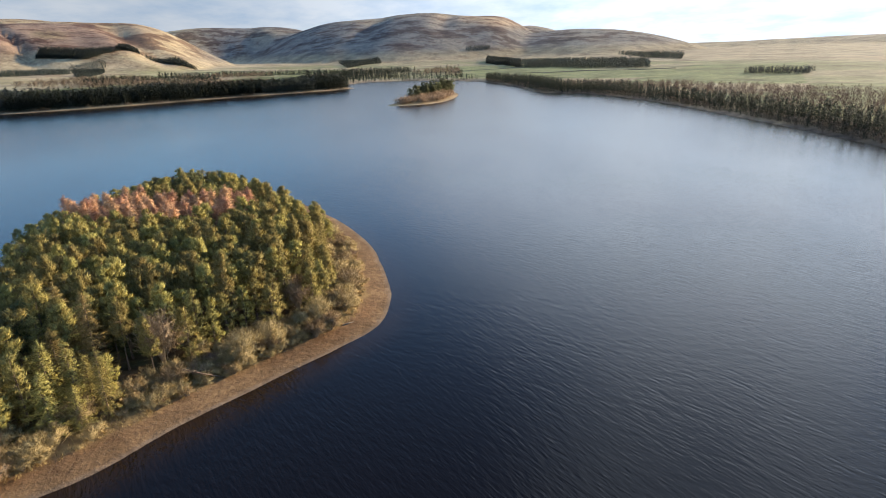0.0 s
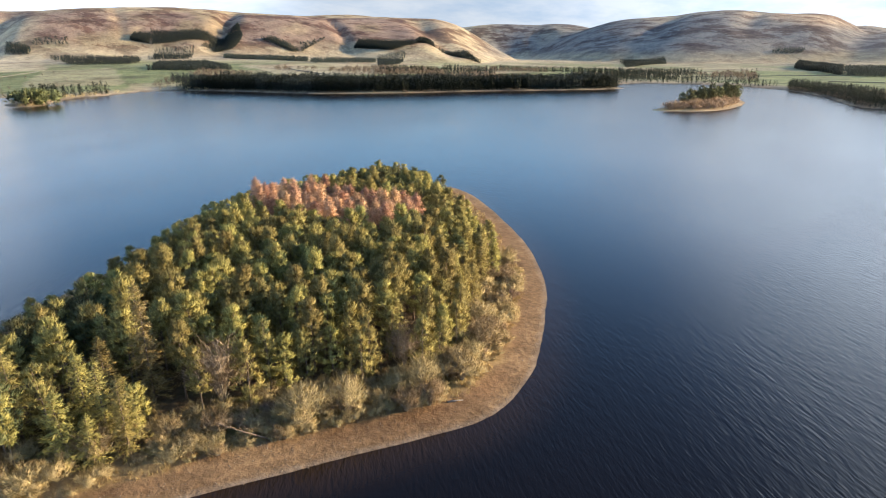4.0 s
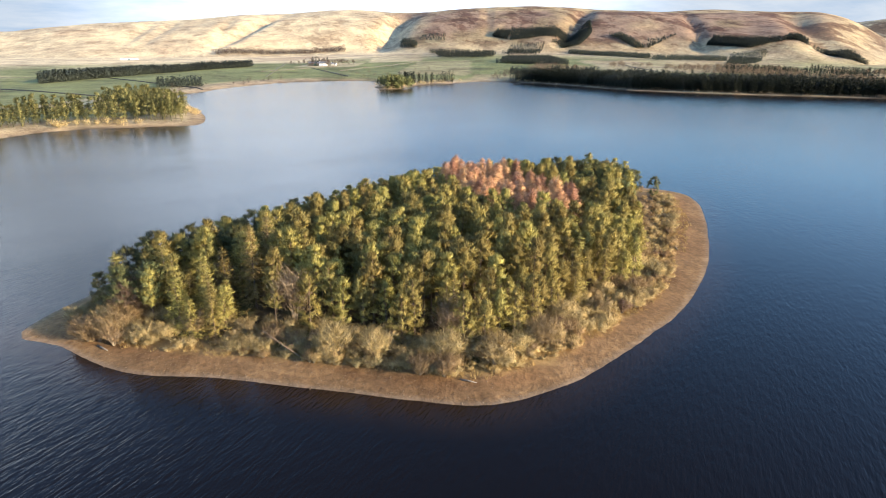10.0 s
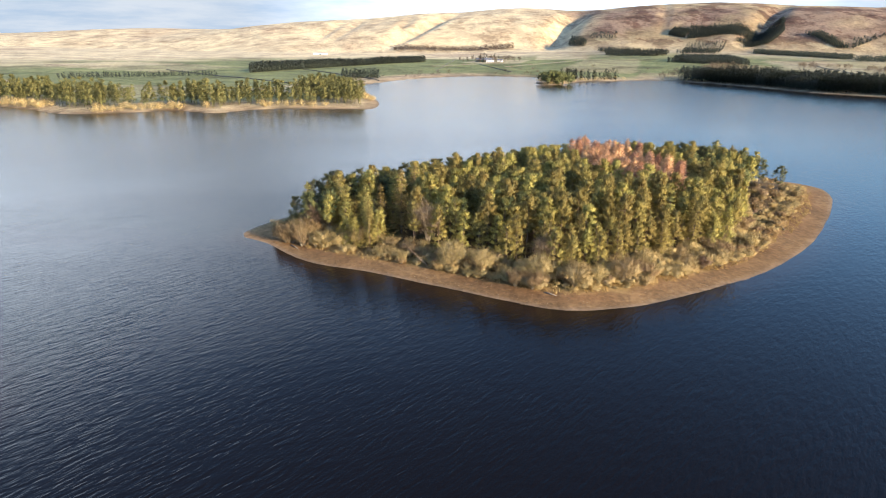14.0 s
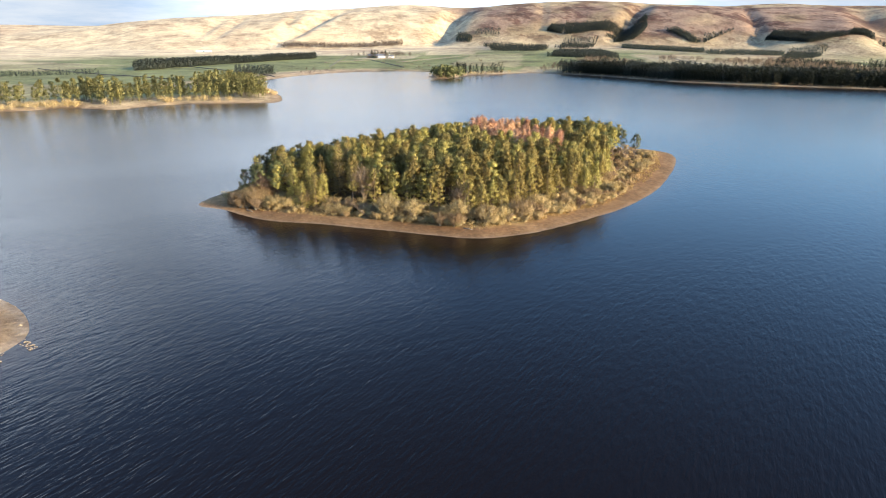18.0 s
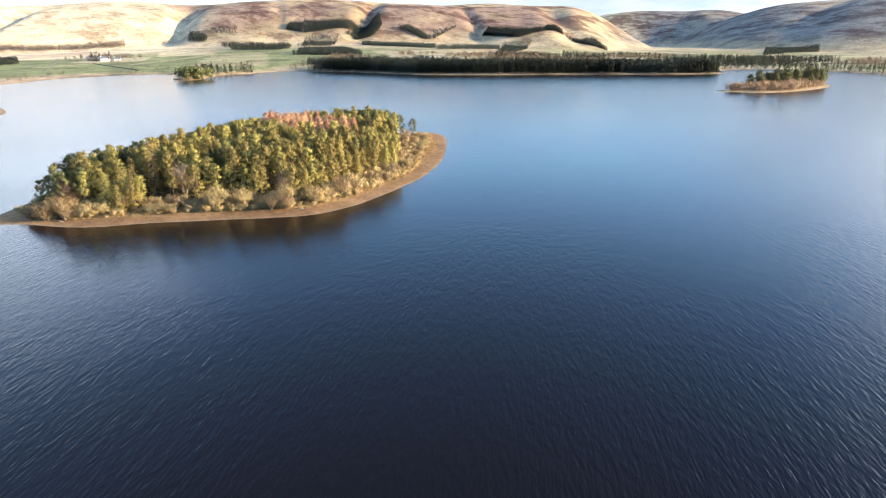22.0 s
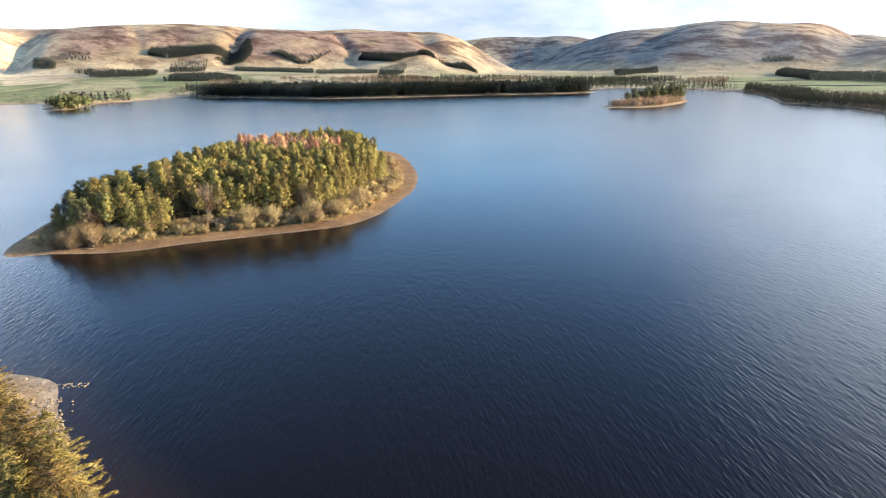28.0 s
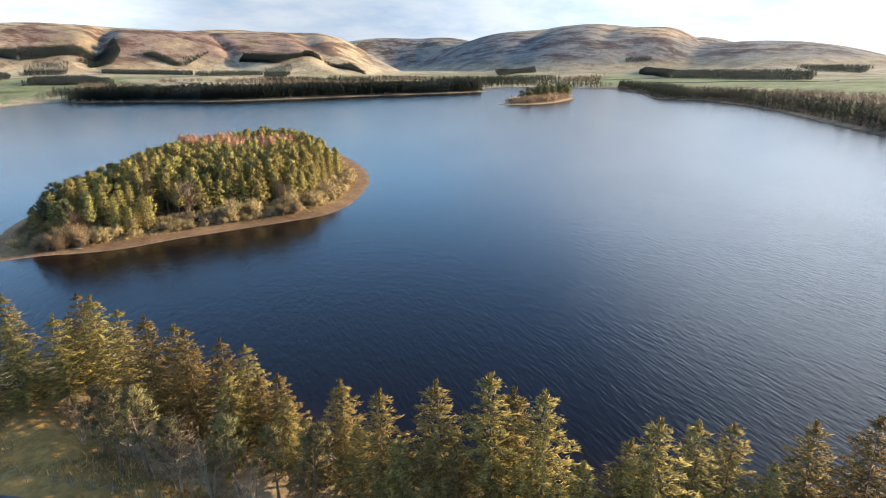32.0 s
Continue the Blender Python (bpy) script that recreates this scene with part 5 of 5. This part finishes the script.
for kind, quads in (("plantation", WOODS_HILLSIDE + WOODS_PLAIN + WOODS_WEST + WOODS_SOUTH), ("shelter_belt", WOODS_BARE), ("hillside_thicket", WOODS_MIXED)):
    for ax, ay, bx, by, cx, cy, dx, dy, tall_m, gap_m in quads:
        count_u = max(3, int(math.hypot(bx - ax, by - ay) / gap_m))
        count_v = max(3, int(math.hypot(cx - bx, cy - by) / gap_m))
        deep_v = 1.6 if (ax, ay) in [q[:2] for q in WOODS_HILLSIDE] and math.hypot(bx - ax, by - ay) > math.hypot(cx - bx, cy - by) else 1.0
        count_v = int(count_v * deep_v)
        u, v = np.meshgrid((np.arange(count_u) + 0.5) / count_u, deep_v * (np.arange(count_v) + 0.5) / count_v)
        u, v = (u + fr.uniform(-0.45, 0.45, u.shape) / count_u).ravel(), (v + fr.uniform(-0.45, 0.45, v.shape) / count_v).ravel()
        x = (ax + (bx - ax) * u) * (1 - v) + (dx + (cx - dx) * u) * v
        y = (ay + (by - ay) * u) * (1 - v) + (dy + (cy - dy) * u) * v
        edge = np.minimum(np.minimum(u, 1 - u), np.minimum(v, deep_v - v))
        stays = (edge + 0.06 * fbm(x, y, 40, 2, 81) > 0.02) & (fbm(x, y, 70, 2, 82) > -0.95)
        x, y = x[stays], y[stays]
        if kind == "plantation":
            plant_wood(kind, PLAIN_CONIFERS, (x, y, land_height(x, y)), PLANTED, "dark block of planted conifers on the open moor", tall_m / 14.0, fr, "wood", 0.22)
        else:
            plant_wood(kind, BARES if kind == "shelter_belt" else ROUNDS, (x, y, land_height(x, y)), FAR_BIRCH if kind == "shelter_belt" else PLANTED, "bare brown trees in a shelter belt" if kind == "shelter_belt" else "open thicket of low trees on the hillside", tall_m / 9.0, fr, "wood", 0.3)

# the small islet: leggy pines over russet scrub
ISLET_PINES = [make_pine(350 + k, name="islet_pine", label="leggy dark pine on the far islet", group="islet pines", height=h, crown_from=0.3, spread_r=3.4, clumps=40, per=18, length=1.1, width=0.4, flat=1.0, leaves=PINE_DARK) for k, h in enumerate((13.0, 11.0, 9.0))]
used.update(islet=set())
for k in range(64):
    f = (k + 0.5) / 64
    x, y = -44 + 46 * f + fr.uniform(-8, 8), 640 + 105 * f + fr.uniform(-12, 12)
    z, d = island_at(x, y, ISLET, 8.0, 3.0)
    if d > 7:
        settle(ISLET_PINES, used["islet"], x, y, z - 0.1, fr, fr.uniform(0.9, 1.45))
scrub_xy = [(fr.uniform(-62, 8), fr.uniform(604, 768)) for k in range(900)]
scrub_xy = [(x, y, island_at(x, y, ISLET, 8.0, 3.0)) for x, y in scrub_xy]
keep_xy = [(x, y, h[0]) for x, y, h in scrub_xy if h[1] > 6]
plant_wood("islet_scrub", SCRUBS, tuple(np.array(keep_xy).T), BIRCH, "russet scrub covering the far islet", 1.35, fr, "scrub", 0.55)

# ---------------------------------------------------------------- shore details
det = np.random.default_rng(91)
ROCK = stone_material("pale_boulder", (0.14, 0.108, 0.072), (0.29, 0.23, 0.155), 2.0)
WOOD = bark_material("weathered_wood", (0.11, 0.092, 0.074), (0.25, 0.215, 0.175))
ASPHALT = plain_material("old_asphalt", (0.075, 0.075, 0.08), 0.85, 0.25, 2.0)
RENDERED = plain_material("white_render", (0.74, 0.72, 0.68), 0.8, 0.08, 0.6)
SLATE = plain_material("grey_slate", (0.12, 0.125, 0.14), 0.6, 0.25, 1.2)
DARK_GLASS, gn_, gl_, gb_ = material("dark_window_glass", 0.08, (0.02, 0.025, 0.03), 0.5)
PAINTED = plain_material("dark_green_paint", (0.03, 0.07, 0.05), 0.5, 0.15, 2.0)
SHEET_ROOF = plain_material("pale_sheet_roof", (0.36, 0.38, 0.40), 0.45, 0.12, 0.5)
WALL_STONE = stone_material("field_wall_stone", (0.06, 0.055, 0.05), (0.14, 0.13, 0.11), 1.0)


def rock_corners(r, rough=0.28):
    """A lumpy stone: an octahedron cut once, its corners pushed in and out."""
    bm = bmesh.new()
    bmesh.ops.create_icosphere(bm, subdivisions=1, radius=1.0)
    for v in bm.verts:
        v.co *= 1 + rough * r.uniform(-1, 1)
        v.co.z *= 0.62
    bm.normal_update()
    verts, faces = [tuple(v.co) for v in bm.verts], [tuple(v.index for v in f.verts) for f in bm.faces]
    bm.free()
    return verts, faces


ROCKS = [rock_corners(det) for k in range(5)]
ROCK_TRIS = [np.array([v[i] for f in fs for i in f]) for v, fs in ROCKS]
boulders = []
for k, (v, f) in enumerate(ROCKS):
    boulders.append(tagged(mesh_object("boulder", v, f, ROCK), "pale lichen-stained boulder at the water's edge", "boulder", "shore boulders"))
used["rock"] = set()


def lay_boulder(x, y, z, size):
    k = int(det.integers(len(boulders)))
    m = stand(None, x, y, z, det.uniform(0, 360), size)
    if k in used["rock"]:
        copy_thing(boulders[k], m @ Matrix.Diagonal((*(1 / s for s in boulders[k].scale), 1)))
    else:
        used["rock"].add(k)
        boulders[k].matrix_basis = m


for k in range(34):       # a short spit of stones off the corner of the beach
    f = det.uniform(0, 1)
    lay_boulder(5.6 + 3.2 * f + det.normal() * 0.3, 16.9 + 1.4 * f + det.normal() * 0.3, 0.0, det.uniform(0.10, 0.22))
for x, y, s in [(11.6, 14.9, 0.2), (12.4, 14.5, 0.14), (13.9, 13.5, 0.2), (27.5, 8.2, 0.3), (-0.5, 15.2, 0.3), (2.5, 11.5, 0.35), (-14.5, 8.8, 0.35), (3.6, 10.4, 0.4), (7.5, 12, 0.3)]:
    d = float(lake_distance(np.array([x]), np.array([y]))[0])
    lay_boulder(x, y, float(land_height(np.array([x]), np.array([y]))[0]) + 0.05 if d > 0 else 0.03, s)

# stones washed clean along the water's edge
rim_x, rim_y = det.uniform(12, 36, 1600), det.uniform(4, 15, 1600)
rim_d = lake_distance(rim_x, rim_y)
rim_ok = (rim_d > -0.3) & (rim_d < 1.5) & (det.uniform(size=1600) < 1.1 - 0.5 * rim_d)
rim_x, rim_y, rim_z = rim_x[rim_ok][:130], rim_y[rim_ok][:130], land_height(rim_x, rim_y, rim_d)[rim_ok][:130]
for x, y, z in zip(rim_x, rim_y, rim_z):
    lay_boulder(x, y, max(0.02, z), det.uniform(0.09, 0.24))


def strew(name, count, box, keep, height, size, mat, label, category, patterns):
    x, y = det.uniform(box[0], box[2], count), det.uniform(box[1], box[3], count)
    z, d = height(x, y)
    ok = keep(x, y, d)
    places = [(a, b, c + 0.02, det.uniform(*size), det.uniform(0, 6.28)) for a, b, c in zip(x[ok], y[ok], z[ok])]
    return scatter_mesh(name, patterns, places, mat, label, category)


def main_height(x, y):
    d = lake_distance(x, y)
    return land_height(x, y, d), d


def isle_height(x, y):
    return island_height(x, y, ISLAND, 6.2, 2.8)


strew("shore_stones", 5000, (8, -2, 75, 18), lambda x, y, d: (d > -0.5) & (d < 2.6), main_height, (0.08, 0.26), ROCK, "tumbled pale stones along the near waterline", "stones", ROCK_TRIS)
strew("near_shingle", 5000, (-30, -5, 30, 20), lambda x, y, d: (d > 0) & (d < 9), main_height, (0.03, 0.09), SHINGLE, "brown shingle on the near beach", "shingle", ROCK_TRIS)
strew("island_shingle", 52000, (-124, 40, -8, 242), lambda x, y, d: (d > -0.1) & (d < 6.4) & (det.uniform(size=x.shape) < np.where(d < 1.5, 0.9, 0.4)) & ((x > -90) | (y < 70)), isle_height, (0.035, 0.10), SHINGLE, "brown shingle on the island's bare shore", "shingle", ROCK_TRIS)

tuft = [blades(np.random.default_rng(400 + k), np.zeros((1, 3)), np.array([(0, 0, 1.0)]), 9, 0.75, 0.14, 0.45) for k in range(5)]
strew("bank_grass", 26000, (-124, 40, -8, 242), lambda x, y, d: (d > 5.8 + 1.2 * fbm(x, y, 12, 2, 96)) & (d < 15) & ((x > -88) | (y < 60)), isle_height, (0.4, 1.0), GRASS, "dead straw grass on the island bank", "grass", tuft)
strew("near_grass", 16000, (-30, -20, 110, 18), lambda x, y, d: (d > 7) & (fbm(x, y, 7, 2, 95) > -0.35) & ((y > -12.5 + 0.06 * x) | (x > 60)), main_height, (0.4, 1.0), GRASS, "rough golden grass under the near trees", "grass", tuft)

for (ax, ay), (bx, by), r, zt in [((-47.0, 185.5), (-43.5, 183.8), 0.28, 0.0), ((-57.5, 57.2), (-54.8, 58.6), 0.16, 0.0), ((-18.5, 104.5), (-16.6, 106.2), 0.14, 0.0)]:
    za, zb = island_at(ax, ay)[0], island_at(bx, by)[0]
    v, f = tube([(ax, ay, za + 0.12), ((ax + bx) / 2 + 0.1, (ay + by) / 2, (za + zb) / 2 + 0.2), (bx, by, zb + 0.1)], [r, r * 0.85, r * 0.6], 8)
    tagged(mesh_object("driftwood_log", v, f, WOOD, smooth_faces=True), "weathered driftwood log stranded on the shingle", "log", "driftwood")
lean_z = island_at(-36, 86)[0]
dead = new("leaning_dead_tree")
tagged(dead, "grey dead tree leaning out from the wood", "dead tree")
v, f = tube([(-35.8, 86.0, lean_z - 0.2), (-37.8, 83.2, lean_z + 2.2), (-39.6, 80.6, lean_z + 4.6)], [0.14, 0.1, 0.04], 6)
mesh_object("trunk", v, f, BARK, dead, smooth_faces=True)
for k in range(6):
    w = 0.35 + 0.1 * k
    p = np.array((-35.8 - 3.8 * w, 86 - 5.4 * w, lean_z + 4.6 * w))
    v, f = tube([p, p + np.array((det.normal() * 0.5, det.normal() * 0.6, 0.7)), p + np.array((det.normal(), det.normal(), 1.3))], [0.04, 0.03, 0.01], 4)
    mesh_object("branch", v, f, BARK, dead)

# ---------------------------------------------------------------- road and fence behind the near trees
ROAD_LINE = [(-60, -36), (-25, -25), (0, -19.5), (14, -17.0), (30, -14.6), (48, -14.4), (75, -17), (110, -18)]
line = []
for (ax, ay), (bx, by) in zip(ROAD_LINE, ROAD_LINE[1:]):
    steps = int(math.hypot(bx - ax, by - ay) / 1.5)
    line += [(ax + (bx - ax) * k / steps, ay + (by - ay) * k / steps) for k in range(steps)]
line = np.array(line)
for _ in range(30):
    line[1:-1] = 0.25 * line[:-2] + 0.5 * line[1:-1] + 0.25 * line[2:]
across = np.gradient(line, axis=0)
across = np.stack([-across[:, 1], across[:, 0]], 1) / np.linalg.norm(across, axis=1, keepdims=True)
rows_ = []
for w, up in ((-2.0, -0.15), (-1.95, 0.07), (-0.7, 0.1), (0.7, 0.1), (1.95, 0.07), (2.0, -0.15)):
    p = line + across * w
    mid_z = land_height(line[:, 0], line[:, 1])
    rows_.append(np.stack([p[:, 0], p[:, 1], np.maximum(mid_z, land_height(p[:, 0], p[:, 1])) + up], 1))
rows_ = np.array(rows_)
n_line = len(line)
verts = rows_.reshape(-1, 3).tolist()
faces = [(i * n_line + k, i * n_line + k + 1, (i + 1) * n_line + k + 1, (i + 1) * n_line + k) for i in range(5) for k in range(n_line - 1)]
tagged(mesh_object("road", verts, faces, ASPHALT, smooth_faces=True), "narrow grey asphalt lane behind the trees", "road", kind="structure")

fence = new("fence")
tagged(fence, "wooden post and wire fence beside the lane", "fence")
FENCE_LINE = [(-8, -15.6), (6, -13.6), (14, -12.9), (20, -11.9), (27, -11.2), (33, -10.7), (46, -11.2), (58, -12.8)]
fence_posts = []
for (ax, ay), (bx, by) in zip(FENCE_LINE, FENCE_LINE[1:]):
    steps = max(1, int(math.hypot(bx - ax, by - ay) / 2.2))
    fence_posts += [(ax + (bx - ax) * k / steps, ay + (by - ay) * k / steps) for k in range(steps)]
post_v, post_f = tube([(0, 0, -0.3), (0, 0, 0.6), (0, 0, 1.15), (0, 0, 1.2)], [0.065, 0.062, 0.06, 0.035], 6)
tops = []
for x, y in fence_posts:
    z = ground_at(x, y)
    p = mesh_object("post", post_v, post_f, WOOD, fence) if not tops else new("post", fence.children[0].data)
    p.parent, p.matrix_basis = fence, pose(x, y, z, det.normal() * 3, det.normal() * 3, det.uniform(0, 360))
    tops.append((x, y, z))
for h in (0.45, 0.75, 1.05):
    v, f = tube([(x, y, z + h) for x, y, z in tops], [0.012] * len(tops), 3)
    mesh_object("wire", v, f, WOOD, fence)

# ---------------------------------------------------------------- the farm across the loch


def box(bm, x0, y0, z0, x1, y1, z1):
    vs = [bm.verts.new((x, y, z)) for z in (z0, z1) for x, y in ((x0, y0), (x1, y0), (x1, y1), (x0, y1))]
    for q in ((3, 2, 1, 0), (4, 5, 6, 7), (0, 1, 5, 4), (1, 2, 6, 5), (2, 3, 7, 6), (3, 0, 4, 7)):
        bm.faces.new([vs[i] for i in q])


def part(name, bm, mat, parent, label=""):
    me = bpy.data.meshes.new(name)
    bm.normal_update(); bm.to_mesh(me); bm.free()
    me.materials.append(mat)
    ob = new(name, me)
    ob.parent = parent
    if label:
        ob["label"] = label
    return ob


def gable_roof(wide, deep_m, eaves, ridge, over=0.4, thick=0.2):
    bm = bmesh.new()
    w, d = wide / 2 + over, deep_m / 2 + over
    lower, upper = [], []
    for dz, store in ((0, lower), (thick, upper)):
        for x in (-w, w):
            store += [bm.verts.new((x, -d, eaves - 0.15 + dz)), bm.verts.new((x, 0, ridge + dz)), bm.verts.new((x, d, eaves - 0.15 + dz))]
    for s in (lower, upper):
        bm.faces.new((s[0], s[1], s[4], s[3])); bm.faces.new((s[1], s[2], s[5], s[4]))
    for a, b in ((0, 1), (1, 2), (4, 3), (5, 4), (3, 0), (2, 5)):
        bm.faces.new((lower[a], lower[b], upper[b], upper[a]))
    return bm


def house(name, label, x, y, turn, wide, deep_m, eaves, ridge, wall_mat, roof_mat, windows=True, chimneys=2):
    base = new(name)
    tagged(base, label, "house" if windows else "barn")
    base.matrix_basis = pose(x, y, ground_at(x, y) - 0.2, 0, 0, turn)
    bm = bmesh.new()
    w, d = wide / 2, deep_m / 2
    box(bm, -w, -d, -1.5, w, d, eaves)
    for s in (-w, w):
        tri = [bm.verts.new((s, -d, eaves)), bm.verts.new((s, d, eaves)), bm.verts.new((s, 0, ridge - 0.05))]
        bm.faces.new(tri)
    part("wall", bm, wall_mat, base)
    part("roof", gable_roof(wide, deep_m, eaves, ridge), roof_mat, base)
    for k in range(chimneys):
        bm = bmesh.new()
        cx = (-1, 1)[k] * (w - 0.8)
        box(bm, cx - 0.5, -0.4, ridge - 0.8, cx + 0.5, 0.4, ridge + 1.4)
        box(bm, cx - 0.6, -0.5, ridge + 1.4, cx + 0.6, 0.5, ridge + 1.55)
        part("chimney", bm, wall_mat, base)
    if windows:
        for zz in (1.0, 3.6):
            for k in range(4):
                cx = -w + wide * (k + 0.5) / 4
                frame_bm = bmesh.new()
                box(frame_bm, cx - 0.6, -d - 0.05, zz, cx + 0.6, -d + 0.02, zz + 1.4)
                if not (zz == 1.0 and k == 1):
                    win = part("window", frame_bm, RENDERED, base)
                    pane = bmesh.new()
                    box(pane, cx - 0.48, -d - 0.08, zz + 0.12, cx + 0.48, -d - 0.054, zz + 1.28)
                    part("pane", pane, DARK_GLASS, win)
                else:
                    frame_bm.free()
                    bm = bmesh.new()
                    box(bm, cx - 0.5, -d - 0.06, 0.1, cx + 0.5, -d + 0.02, 2.2)
                    part("door", bm, PAINTED, base)
    else:
        bm = bmesh.new()
        box(bm, -2.2, -d - 0.08, 0, 2.2, -d + 0.02, min(eaves - 0.4, 4))
        part("door", bm, PAINTED, base)
    return base


FARM = (-1236.0, 500.0)
house("farmhouse", "white two-storey farmhouse with a grey slate roof", FARM[0], FARM[1], 66, 17, 8, 5.6, 9.2, RENDERED, SLATE)
house("farm_cottage", "small white farm cottage with a slate roof", FARM[0] - 6, FARM[1] + 26, 60, 12, 7, 3.4, 6.2, RENDERED, SLATE, True, 1)
house("farm_barn", "long grey stone barn beside the farmhouse", FARM[0] - 30, FARM[1] - 10, 72, 26, 11, 4.8, 8, WALL_STONE, SLATE, False, 0)
house("farm_shed", "long pale metal farm shed on the moor", -1800, 150, 80, 42, 14, 3.5, 5.5, SHEET_ROOF, SHEET_ROOF, False, 0)
house("white_cottage", "lone white cottage below the hills", -330, 2000, 10, 14, 7, 3.4, 6.2, RENDERED, SLATE, True, 2)
yard_x, yard_y = FARM[0] - 25 + det.normal(size=46) * 26, FARM[1] + 22 + det.normal(size=46) * 30
plant_wood("farm_trees", BARES + ROUNDS, (yard_x - 18, yard_y, land_height(yard_x - 18, yard_y)), FAR_BIRCH, "bare brown trees sheltering the farm", 1.15, det)

firs_x, firs_y = FARM[0] - 20 + det.normal(size=9) * 12, FARM[1] + 4 + det.normal(size=9) * 16
plant_wood("farm_firs", CONIFERS, (firs_x, firs_y, land_height(firs_x, firs_y)), FAR_PINE, "dark firs standing behind the farmhouse", 1.2, det)
hedge_x, hedge_y = -1000 + det.normal(size=60) * 130, 470 + det.normal(size=60) * 90
hedge_ok = lake_distance(hedge_x, hedge_y) > 15
plant_wood("field_thorns", SCRUBS + BARES[:1], (hedge_x[hedge_ok], hedge_y[hedge_ok], land_height(hedge_x[hedge_ok], hedge_y[hedge_ok])), FAR_BIRCH, "scattered thorn bushes in the green fields", 0.9, det, "scrub", 0.4)

# drystone walls between the fields
for k, (ax, ay, bx, by) in enumerate([(-1050, 470, -1230, 720), (-905, 430, -1170, 450), (-930, 300, -1420, 470), (-1090, 330, -1190, 500), (-700, 170, -1000, 60), (-620, 60, -900, -120), (120, 1200, 420, 1150), (-100, 1320, 330, 1500), (-640, 900, -900, 1050), (-480, 1050, -520, 1400)]):
    count = int(math.hypot(bx - ax, by - ay) / 6)
    t = np.linspace(0, 1, count)
    x, y = ax + (bx - ax) * t + 6 * fbm(t * 400, t * 0 + k * 31.0, 120, 2, 97), ay + (by - ay) * t
    z = land_height(x, y)
    wx, wy = -(by - ay), bx - ax
    wl_ = math.hypot(wx, wy)
    wx, wy = wx / wl_ * 0.35, wy / wl_ * 0.35
    ring = [(s * wx, s * wy, h) for s, h in ((-1.2, -0.4), (-0.8, 1.0), (0.8, 1.0), (1.2, -0.4))]
    verts = [(x[i] + o[0], y[i] + o[1], z[i] + o[2] + (0.12 * det.normal() if o[2] > 0 else 0)) for i in range(count) for o in ring]
    faces = [(i * 4 + s, i * 4 + s + 1, i * 4 + s + 5, i * 4 + s + 4) for i in range(count - 1) for s in range(3)]
    tagged(mesh_object("field_wall", verts, faces, WALL_STONE), "low drystone wall between two fields", "wall", "field walls")
